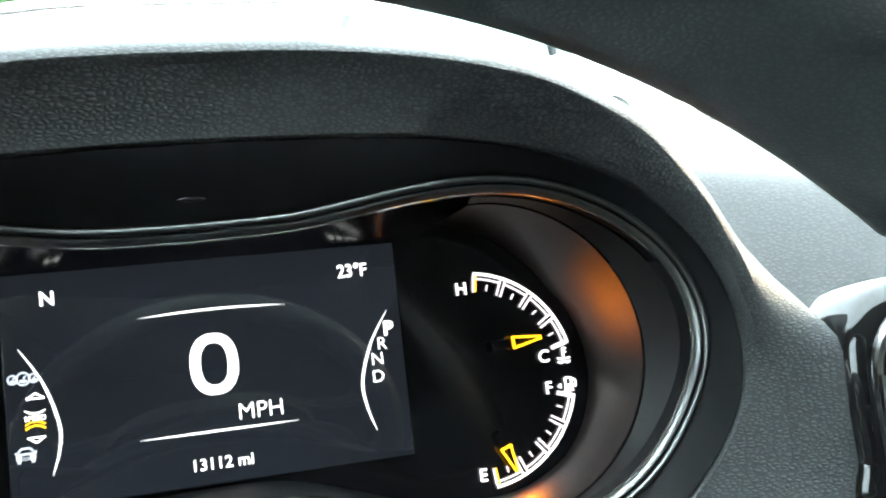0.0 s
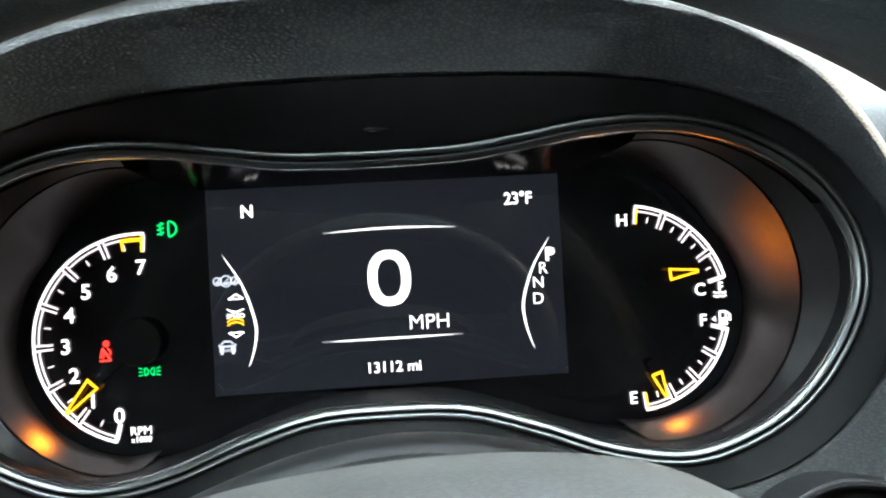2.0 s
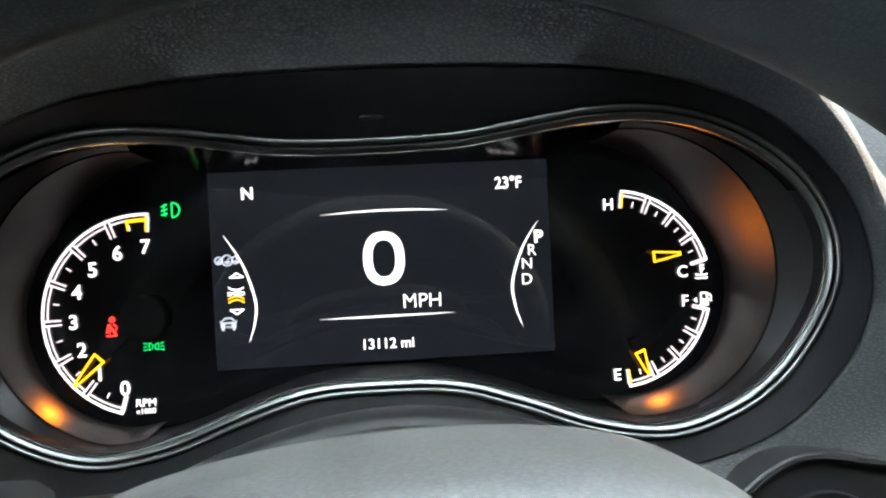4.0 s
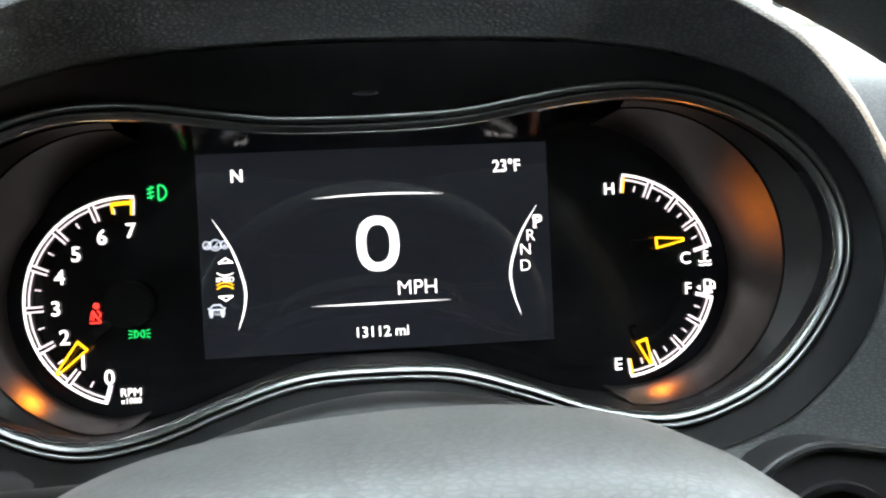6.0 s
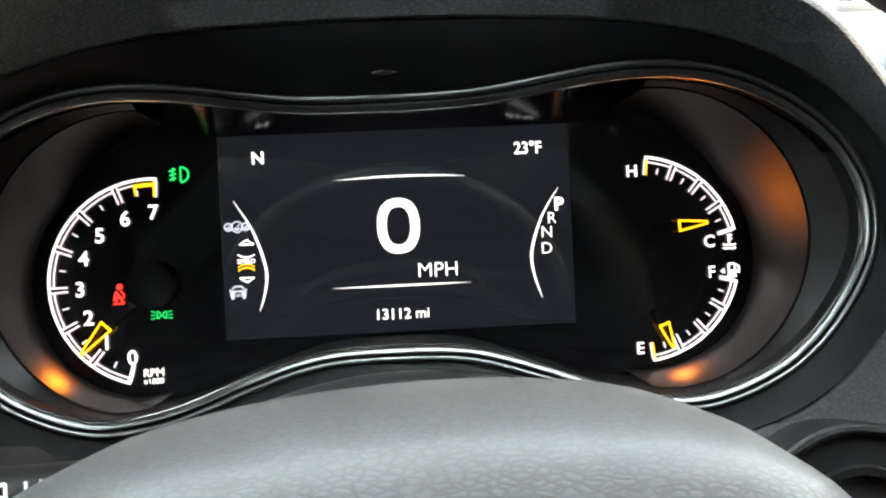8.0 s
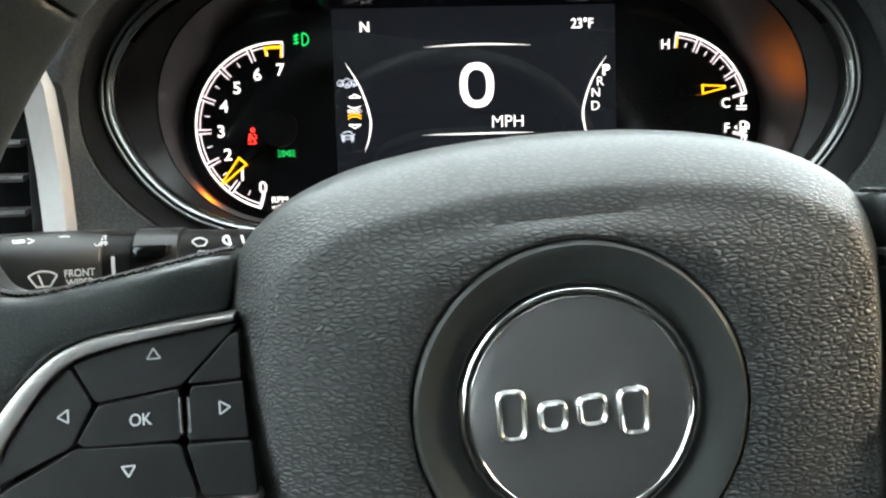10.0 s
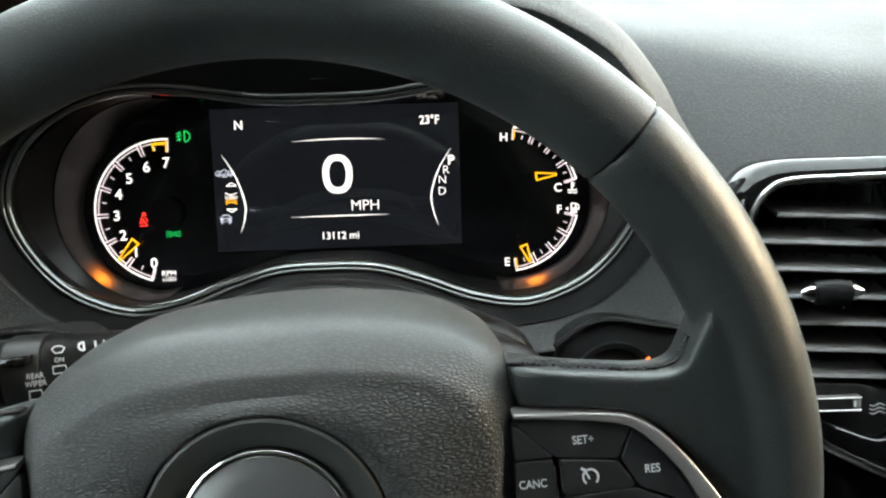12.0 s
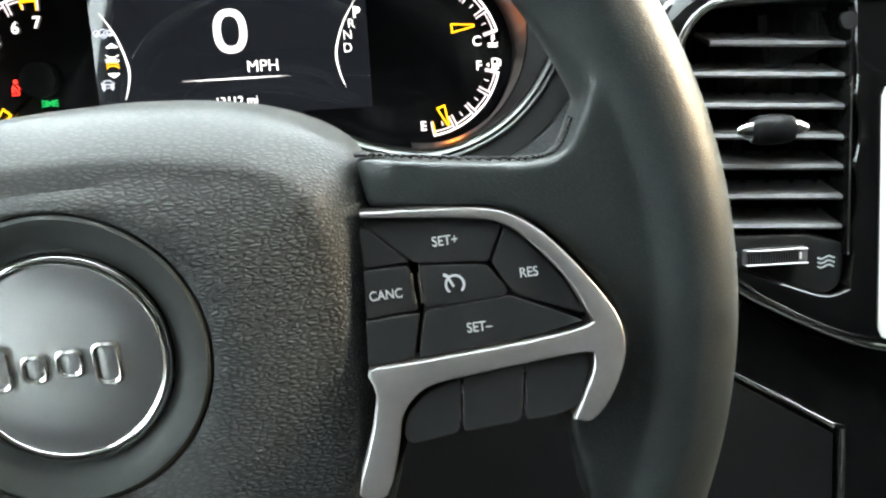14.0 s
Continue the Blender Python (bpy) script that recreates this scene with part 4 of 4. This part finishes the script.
part("panel_edge", tube([Vector((p[0], -.1015, p[1])) for p in spline(POCKET[:5], 6, False)], .0018, sides=8), EDGING, lower, "glossy rolled edge")
LEFT_POCKET = [(-.118, -.0905), (-.121, -.0800), (-.138, -.0728), (-.160, -.0710), (-.190, -.0742), (-.190, -.150), (-.118, -.150)]
part("panel_edge", tube([Vector((p[0], -.1015, p[1])) for p in spline(LEFT_POCKET[:5], 6, False)], .0018, sides=8), EDGING, lower, "glossy rolled edge")
part("switch_panel", plate(chaikin(LEFT_POCKET[::-1], 1), -.101, -.060, .003), RIDGE, lower, "black plastic panel behind the stalk")
part("chrome_strip", tube([(-.30, -.0895, -.1155), (-.22, -.0895, -.1188), (-.12, -.0895, -.1228)], .0013, sides=8), MARK, lower, "long thin chrome strip")
start = thing("start_switch", (.150, -.1, -.112), "round black starter switch with an amber light", "switch", base=RAISED)
part("switch_ring", loft([[Vector((.150 + r * math.cos(k / 40 * 2 * math.pi), y, -.112 + r * math.sin(k / 40 * 2 * math.pi))) for k in range(40)] for r, y in ((.0235, -.100), (.0230, -.1035), (.0200, -.1030), (.0190, -.0985), (.0185, -.0980), (.004, -.0978))]), RIDGE, start)
part("switch_lamp", plate(chaikin([(.1650, -.1070), (.1685, -.1070), (.1695, -.0975), (.1660, -.0975)], 1), -.1040, -.102, .0004), LAMPLIT, start, "lit amber lamp")
part("switch_legend", ribbon([(.143, -.1032), (.156, -.1040)], .0012, -.1045), PALEBLUE, start, "pale blue lit legend bar")

# ---- centre panel with the air vent ----
centre = thing("centre_stack", (.3, -.1, -.1), "glossy piano black centre panel with a chrome edge", "dash panel", base=RAISED)
OUTER = [(.214, -.060), (.2145, -.020), (.219, -.008), (.228, .000), (.242, .0035), (.270, .004), (.330, .0035), (.62, .001)]
OPENING = [(.2235, -.118), (.2235, -.036), (.226, -.022), (.233, -.0125), (.243, -.0085), (.302, -.0085), (.3065, -.012), (.3075, -.030), (.3075, -.140), (.303, -.149), (.293, -.1505), (.274, -.1435), (.254, -.135), (.232, -.126)]
out = spline(OUTER, 5, False) + [Vector(p) for p in ((.62, -.190), (.40, -.186), (.325, -.180), (.291, -.170), (.271, -.159), (.251, -.1455), (.232, -.132), (.220, -.115))]
mid = (.2650, -.075)
hole = around(spline(OPENING, 4), mid, 144)
edge = around(out, mid, 144)
part("panel", loft([flat(edge, -.070), flat(edge, -.0935), flat(offset(edge, -.0015), -.0960), flat(offset(edge, -.0055), -.0995), flat(offset(edge, -.0068), -.1000), flat(hole, -.1000), flat(offset(hole, -.0008), -.0992), flat(offset(hole, -.001), -.062)]), PIANO, centre, "piano black panel")
part("panel_back", plate([(p.x, p.y) for p in hole], -.064, -.058, 0), BLACK, centre)
part("chrome_line", tube([Vector((p.x, -.1012, p.y)) for p in spline([(.2215, -.075), (.2215, -.036), (.2245, -.021), (.232, -.0112), (.243, -.0066), (.270, -.0058), (.330, -.0056), (.60, -.0065)], 6, False)], .0018, sides=8), CHROME, centre, "chrome line round the vent")
part("chrome_line", tube([Vector((p.x, -.1015, p.y)) for p in spline([(.222, -.125), (.2492, -.1428), (.266, -.1528), (.2834, -.1622), (.300, -.1702), (.318, -.1768), (.345, -.1815), (.40, -.184), (.6, -.188)], 6, False)], .0017, sides=8), CHROME, centre, "chrome lower edge")
vent = thing("air_vent", (.265, -.09, -.07), "black dash air vent with slats and a ribbed centre knob", "air vent", base=RAISED)
for i in range(7):
    z = -.0262 - .0146 * i
    x0 = .2385 if i == 0 else .2262
    fall = lambda x: -.062 * (x - .265)
    bm = loft([[Vector((x, y, z + h + fall(x))) for y, h in ((-.0965, .0010), (-.0975, -.0004), (-.0960, -.0016), (-.074, .0040), (-.0735, .0060))] for x in (x0, .240, .270, .3035)], cap=True)
    part("slat", bm, SLAT, vent)
for i in range(6):
    part("fin", box(.236 + .0125 * i, .2372 + .0125 * i, -.078, -.066, -.128, -.012), BLACK, vent)
part("vent_side", loft([[Vector((x, y, z)) for x, y in ((.3035, -.066), (.3035, -.0985), (.3048, -.1006), (.3066, -.0995), (.3070, -.066))] for z in (-.012, -.03, -.08, -.130)], cap=True), PIANO, vent)
part("side_bead", tube([(.3030, -.0985, -.0180), (.3030, -.1015, -.0180)], .0040, sides=16), EDGING, vent, "small glossy pivot")
part("lower_cover", plate(chaikin([(.2262, -.1170), (.3045, -.1195), (.3050, -.141), (.3005, -.1485), (.292, -.1500), (.274, -.1430), (.254, -.1345), (.232, -.126)], 1), -.0965, -.066, .0012), BUTTON, vent, "matt black lower cover")
knob = part("knob", loft([[Vector((x, -.1025 + r * .75 * math.cos(k / 24 * 2 * math.pi), -.0665 + r * math.sin(k / 24 * 2 * math.pi))) for k in range(24)] for x, r in ((.2555, .004), (.2560, .0058), (.2600, .0070), (.2660, .0073), (.2720, .0070), (.2762, .0058), (.2768, .004))], cap=True), RIDGE, vent, "ribbed black rubber knob")
for s, x in ((-1, .2560), (1, .2765)):
    part("knob_tip", loft([[Vector((x + s * dx, -.1030 + r * .7 * math.cos(k / 16 * 2 * math.pi), -.0665 + r * math.sin(k / 16 * 2 * math.pi))) for k in range(16)] for dx, r in ((-.001, .0050), (.0030, .0040), (.0068, .0014))], cap=True), CHROME, knob, "bright chrome tip")
for i in range(17):
    part("knob_rib", tube([Vector((.2582 + .00101 * i, -.1025 + .0055 * math.cos(a), -.0665 + .0072 * math.sin(a))) for a in [radians(120 + 12 * k) for k in range(11)]], .0003, sides=4), RIDGE, knob)
slider = part("slider", box(.2535, .2850, -.1015, -.096, -.1322, -.1243, .0014), SLAT, vent, "ribbed vent shut-off wheel")
part("slider_edge", tube([(.2542, -.1018, -.1248), (.2845, -.1018, -.1252)], .0005, sides=6), SATIN, slider)
part("slider_edge", tube([(.2542, -.1018, -.1318), (.2845, -.1018, -.1322)], .0005, sides=6), SATIN, slider)
for i in range(20):
    part("slider_rib", box(.2550 + .00125 * i, .2556 + .00125 * i, -.1020, -.1010, -.1312, -.1256), BLACK, slider)
part("slider_mark", box(.2805, .2812, -.1026, -.1010, -.1300, -.1268), PRINT, slider)
for k in range(3):
    part("flow_symbol", ribbon([(.2917 + .00105 * i, -.1312 - .0022 * k - .0007 * math.sin(i * .9)) for i in range(9)], .0007, -.0971), PRINT, vent)
part("shut_symbol", join(ribbon([(.2475, -.1255), (.2510, -.1255), (.2510, -.1290), (.2475, -.1290), (.2475, -.1255)], .0005, -.0968), ribbon([(.2475, -.1290), (.2510, -.1255)], .0005, -.0968)), PRINT, vent)
single("touch_screen", plate(rounded([(.3200, -.0482), (.55, -.0482), (.55, -.1745), (.3215, -.1745)], .006), -.1025, -.0995, .0006), LITSCREEN, "centre touch screen with a pale lit page", "screen", base=RAISED)
console = thing("centre_console", (.34, -.1, -.28), "black centre console side with thin chrome edging", "console", base=RAISED)
part("side_panel", plate([(.206, -.100), (.218, -.116), (.232, -.133), (.251, -.1465), (.291, -.171), (.325, -.181), (.62, -.191), (.62, -.60), (.206, -.60)], -.090, -.05, .002), PIANO, console)
part("chrome_strip", tube([Vector((x, -.0915, z)) for x, z in ((.21, -.164), (.235, -.180), (.252, -.190), (.278, -.2055), (.3035, -.2215))], .0013, sides=8), MARK, console)
part("chrome_strip", tube([(.3075, -.093, -.222), (.3080, -.094, -.40)], .0034, sides=10, flatten=.6), CHROME, console, "upright chrome strip")
part("inner_panel", plate([(.208, -.168), (.252, -.194), (.303, -.2255), (.303, -.60), (.208, -.60)], -.0935, -.085, .001), BLACK, console)

# ---- left end of the dash ----
left_vent = thing("side_air_vent", (-.23, -.09, -.06), "black side air vent behind a silver strip", "air vent")
part("silver_strip", loft([[Vector((x + dx, y, z)) for dx, y in ((-.0060, -.116), (-.0045, -.121), (.0045, -.121), (.0060, -.116), (.0055, -.111), (-.0055, -.111))] for x, z in ((-.194, .006), (-.190, -.004), (-.188, -.020), (-.186, -.038), (-.185, -.055), (-.184, -.076))], cap=True), SATIN_BRIGHT, left_vent, "satin silver upright strip")
part("silver_strip", tube([(-.195, -.115, .005), (-.23, -.113, .008), (-.30, -.113, .008)], .004, sides=8), SATIN_BRIGHT, left_vent, "satin silver upper edge")
part("vent_body", box(-.32, -.198, -.085, -.06, -.12, .004, .002), BLACK, left_vent)
part("vent_cheek", box(-.198, -.1900, -.1112, -.07, -.12, .002, .003), BLACK, left_vent, "black inner cheek of the vent")
for i in range(6):
    z = -.010 - .0147 * i
    part("slat", loft([[Vector((x, -.0965, z + .0010)), Vector((x, -.0975, z - .0004)), Vector((x, -.0960, z - .0016)), Vector((x, -.080, z + .0030))] for x in (-.315, -.26, -.205)], cap=True), SLAT, left_vent)

# ---- loose paper and the sensor on the dash top ----
def lay(front, back, lift=0.0, steps=28):
    """A stiff sheet between two edges of world points (x, y), leaning from the dash top up on the instrument hood."""
    def along(line, t):
        p = [Vector(q) for q in line]
        far = [0]
        for a, b in zip(p, p[1:]):
            far.append(far[-1] + (b - a).length)
        return Vector((np.interp(t * far[-1], far, [q.x for q in p]), np.interp(t * far[-1], far, [q.y for q in p])))

    rings = []
    for i in range(steps + 1):
        a, b = along(front, i / steps), along(back, i / steps)
        row = [Vector((q.x, q.y, max(1.0685, 1.139 - 1.75 * min(0, q.x + .02) ** 2) + lift)) for q in (a, a.lerp(b, .5), b)]
        rings.append(row + [q + Vector((0, 0, .0006)) for q in row[::-1]])
    return loft(rings, cap=True)


booklet = thing("paper_booklet", (-.1, .15, 1.08), "white paper booklet with green stripes on the dash top", "booklet", base=WORLD)
part("sheet", lay([(-.223, .072), (-.192, .012), (-.160, -.048), (-.125, -.051), (-.08, -.049), (-.03, -.046), (.045, -.045)], [(-.230, .200), (-.185, .100), (-.145, .030), (-.105, -.012), (-.075, -.030), (-.034, -.036), (.045, -.036)]), PAPER, booklet)
part("sheet", lay([(-.226, .130), (-.19, .070), (-.155, .010), (-.125, -.022), (-.09, -.036)], [(-.229, .212), (-.185, .112), (-.140, .034), (-.105, -.006), (-.078, -.026)], .0025), PAPER, booklet, "folded white upper sheet")
part("stripe", lay([(-.190, .100), (-.150, .026), (-.119, -.022), (-.078, -.041), (-.032, -.044), (.011, -.044), (.044, -.044)], [(-.190, .118), (-.140, .036), (-.104, -.004), (-.074, -.024), (-.032, -.031), (.011, -.032), (.044, -.032)], .0042), INK, booklet, "bright green stripe")
part("stripe", lay([(-.152, .002), (-.114, -.052)], [(-.150, .008), (-.143, .007)], .0045, 4), INK, booklet, "green printed wedge")
part("stripe", lay([(-.152, -.044), (-.138, -.046)], [(-.152, -.038), (-.138, -.040)], .0012, 4), INK, booklet)
dome = bmesh.new()
bmesh.ops.create_uvsphere(dome, u_segments=24, v_segments=12, radius=.0095)
for v in dome.verts:
    v.co = Vector((.412, .302, 1.0625)) + Vector((v.co.x, v.co.y, max(v.co.z, -.002) * .8))
single("sun_sensor", dome, COWL, "small grey dome sensor on the dash top", "sensor", base=WORLD)

# ---- the cabin shell ----
def slab(points, thick):
    """A quad slab from four world corners."""
    a, b, c, d = [Vector(p) for p in points]
    n = (b - a).cross(d - a).normalized() * thick
    bm = bmesh.new()
    f = [bm.verts.new(p) for p in (a, b, c, d)]
    g = [bm.verts.new(p + n) for p in (a, b, c, d)]
    bm.faces.new(f)
    bm.faces.new(g[::-1])
    for i in range(4):
        bm.faces.new((f[i], g[i], g[(i + 1) % 4], f[(i + 1) % 4]))
    return bm


def structure(name, bm, mat, label, category):
    return single(name, bm, mat, label, category, base=WORLD, kind="structure")


XL, XR, ROOF, REAR_Y = -.50, 1.16, 1.50, -1.6
structure("ceiling", slab([(XL, REAR_Y, ROOF), (XR, REAR_Y, ROOF), (XR, -.28, ROOF - .02), (XL, -.28, ROOF - .02)], .03), CLOTH, "pale cloth headliner", "ceiling")
structure("floor", slab([(XL, REAR_Y, .35), (XR, REAR_Y, .35), (XR, .7, .35), (XL, .7, .35)], -.03), DARKTRIM, "dark carpeted cabin floor", "floor")
structure("wall_rear", slab([(XL, REAR_Y, .35), (XR, REAR_Y, .35), (XR, REAR_Y, ROOF), (XL, REAR_Y, ROOF)], .03), REAR, "plain dark rear end of the cabin", "wall")
structure("wall_front", slab([(XL, .36, .35), (XR, .36, .35), (XR, .36, 1.02), (XL, .36, 1.02)], .03), DARKTRIM, "dark bulkhead under the windscreen", "wall")
for name, x, s, r in (("wall_left", XL, 1, .0), ("wall_right", XR, -1, .15)):
    structure(name, slab([(x, REAR_Y, .35), (x, .7, .35), (x, .7, 1.03 + r), (x, REAR_Y, 1.03 + r)], .03 * s), DARKTRIM, "dark door trim", "wall")
# unseen wall pieces, sized to hold back side light and stray display reflections
for name, x, y, z, s in (("wall_left_rear", XL, (REAR_Y, -1.34), 1.03, 1), ("wall_left_top", XL, (-1.34, -.98), 1.14, 1), ("wall_left_post", XL, (-.98, -.68), 1.03, 1), ("wall_left_front", XL, (.02, .45), 1.03, 1), ("wall_right_rear", XR, (REAR_Y, -.42), 1.18, -1)):
    structure(name, slab([(x, y[0], z), (x, y[1], z), (x, y[1], ROOF), (x, y[0], ROOF)], .03 * s), DARKTRIM, "dark side wall trim that limits the window light", "wall")
structure("windscreen", slab([(XL + .16, .41, 1.03), (XR - .05, .41, 1.03), (XR - .12, -.26, ROOF - .02), (XL + .18, -.26, ROOF - .02)], .005), GLASS, "raked windscreen glass", "window").visible_shadow = False
# the left rear pane is an unseen, added opening that brightens the wheel badge
for name, x, r, front, back in (("window_left", XL, .0, .02, -.68), ("added_window_left_rear", XL, .0, -.98, -1.34), ("window_right", XR, .15, .10, -.42)):
    structure(name, slab([(x, back, 1.03 + r), (x, front, 1.03 + r), (x, max(back, min(front, -.28)), ROOF - .03), (x, back, ROOF - .01)], .004), GLASS, "side window glass, the left rear pane added for light", "window").visible_shadow = False
for name, s, o, deep in (("pillar_left", -1, 0, 1), ("pillar_right", 1, .74, .2)):
    rows = []
    for k in range(9):
        t = k / 8
        front, back = Vector((.256 + .045 * t, .195 - .42 * t, 1.050 + .44 * t ** 1.15)), Vector((.262 + .085 * t, -.26 - .12 * t, 1.035 + .45 * t))
        back = front.lerp(back, deep)
        rows.append([Vector((s * q.x + o, q.y, q.z)) for q in (front + Vector((.03, .01, 0)), front, front.lerp(back, .3) - Vector((.012, 0, 0)), front.lerp(back, .7) - Vector((.012, 0, 0)), back, back + Vector((.05, 0, 0)))])
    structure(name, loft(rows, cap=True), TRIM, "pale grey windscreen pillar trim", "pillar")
    structure("windscreen_border", tube([(s * .262 + o, .265, 1.035), (s * .264 + o, .223, 1.060), (s * .266 + o, .137, 1.109), (s * .276 + o, .0, 1.215), (s * .305 + o, -.21, 1.49)], .018, sides=12, flatten=.8), FRIT, "black border of the windscreen", "border")
structure("cowl", box(XL, XR, .340, .372, 1.02, 1.066, .004), COWL, "weathered grey strip at the foot of the windscreen", "trim")

# ---- outside ----
GROUND = -.35


def snow_field():
    bm = bmesh.new()
    n = 60
    xs = [math.copysign(abs(i / n) ** 3 * 400, i) for i in range(-n, n + 1)]
    g = [[bm.verts.new((x, y, GROUND + .12 * noise.noise((x * .12, y * .12, 0)) * min(1, math.hypot(x, y) / 30))) for y in xs] for x in xs]
    for i in range(2 * n):
        for j in range(2 * n):
            bm.faces.new((g[i][j], g[i + 1][j], g[i + 1][j + 1], g[i][j + 1]))
    return bm


structure("ground", snow_field(), SNOW, "snow-covered open ground", "snow")
structure("verge", box(9, 45, 21, 25, GROUND - .1, GROUND + .07, .03), VERGE, "bare beige verge between the snow", "verge")


def bare_tree(x, y, h, seed):
    rnd = random.Random(seed)
    z0 = GROUND - .1
    tree = thing("bare_tree", (x, y, GROUND), "small bare winter tree at the edge of the snow", "tree", "bare trees", base=WORLD)
    part("trunk", tube([(x, y, z0), (x + .03, y, z0 + h * .3), (x - .03, y, z0 + h * .6), (x, y, z0 + h)], [h * .03, h * .025, h * .016, h * .004], sides=8), BARK, tree)
    limbs = []
    for i in range(30):
        z = h * rnd.uniform(.25, .92)
        a = rnd.uniform(0, 6.28)
        l = h * rnd.uniform(.22, .48) * (1.2 - z / h)
        p = Vector((x, y, z0 + z))
        q = p + Vector((math.cos(a) * l * .7, math.sin(a) * l * .7, l * .4))
        r = q + Vector((math.cos(a + .4) * l * .5, math.sin(a + .4) * l * .5, l * .35))
        limbs.append(tube([p, q, r], [h * .012, h * .008, h * .003], sides=5))
        for k in range(4):
            b = a + rnd.uniform(-1.2, 1.2)
            limbs.append(tube([q, q + Vector((math.cos(b) * l * .5, math.sin(b) * l * .5, l * rnd.uniform(0, .4)))], [h * .006, h * .002], sides=4))
    part("crown", join(*limbs), BARK, tree)


for i, (x, y, h) in enumerate([(21.5, 42, 1.1), (23.2, 42, 1.2), (25.5, 44, 1.0), (19.5, 46, 1.0), (31, 42, 1.3), (-18, 46, 1.3)]):
    bare_tree(x, y, h, i)
post = thing("fence_post", (9.45, 16, GROUND), "grey wooden post standing in the snow", "post", base=WORLD)
part("shaft", tube([(9.45, 16, GROUND - .2), (9.45, 16, .57)], .07, sides=10), COWL, post)
part("cap", tube([(9.45, 16, .57), (9.45, 16, .60)], [.10, .05], sides=10), SNOW, post, "cap of snow")

# a pale car parked side-on
parked = thing("parked_car", (0, 0, 0), "pale parked car side-on in the snow", "car", base=Matrix.Translation((1.72, 11.0, GROUND)) @ Matrix.Diagonal((1.2, 1.2, 1.25, 1)))
BODY = [(.05, .45), (.0, .75), (.08, 1.05), (.22, 1.12), (2.0, 1.10), (3.12, 1.06), (3.55, .92), (3.78, .76), (3.84, .50), (3.78, .30), (3.62, .28), (3.5, .60), (3.2, .68), (2.9, .55), (2.82, .28), (1.4, .28), (1.3, .55), (.95, .70), (.55, .60), (.4, .30), (.15, .32)]
part("body", plate(rounded(BODY, .06), 0, 1.8, .05), CARPAINT, parked, "pale painted body")
part("roof", plate(rounded([(.35, 1.66), (.9, 1.74), (2.1, 1.72), (2.35, 1.66), (2.3, 1.62), (.4, 1.60)], .03), .16, 1.64, .03), CARPAINT, parked)
for y in (.10, 1.70):
    for line in ([(2.32, 1.66), (2.75, 1.36), (3.1, 1.07)], [(2.40, 1.62), (2.46, 1.36), (2.52, 1.09)], [(.40, 1.63), (.28, 1.4), (.16, 1.10)]):
        part("pillar", tube([(x, y + (.10 if y < 1 else -.10) * (z - 1.08) / .6, z) for x, z in line], .05, sides=8), BLACK if line[0][0] == 2.40 else CARPAINT, parked)
    for pane in ([(2.56, 1.10), (3.02, 1.08), (2.66, 1.40), (2.50, 1.50)], [(.26, 1.12), (2.48, 1.10), (2.34, 1.60), (.46, 1.62)]):
        part("side_window", plate(rounded(pane, .04), y + .02, y + .035, 0, lambda u, v, s=(1 if y < 1 else -1): s * .10 * (v - 1.08) / .6), CARGLASS, parked, "greenish side window")
    part("wing_mirror", plate(chaikin([(2.88, 1.06), (3.10, 1.06), (3.12, 1.22), (2.92, 1.24)], 2), y - .16, y - .02, .03), COWL, parked)
    for x in (.95, 3.2):
        rim = part("tyre", tube([(x, y - .02, .32), (x, y + .18, .32)], .33, sides=24), BLACK, parked, "black tyre")
        part("wheel_rim", tube([(x, y - .03, .32), (x, y - .01, .32)], .21, sides=20), SATIN, rim, "silver wheel rim")
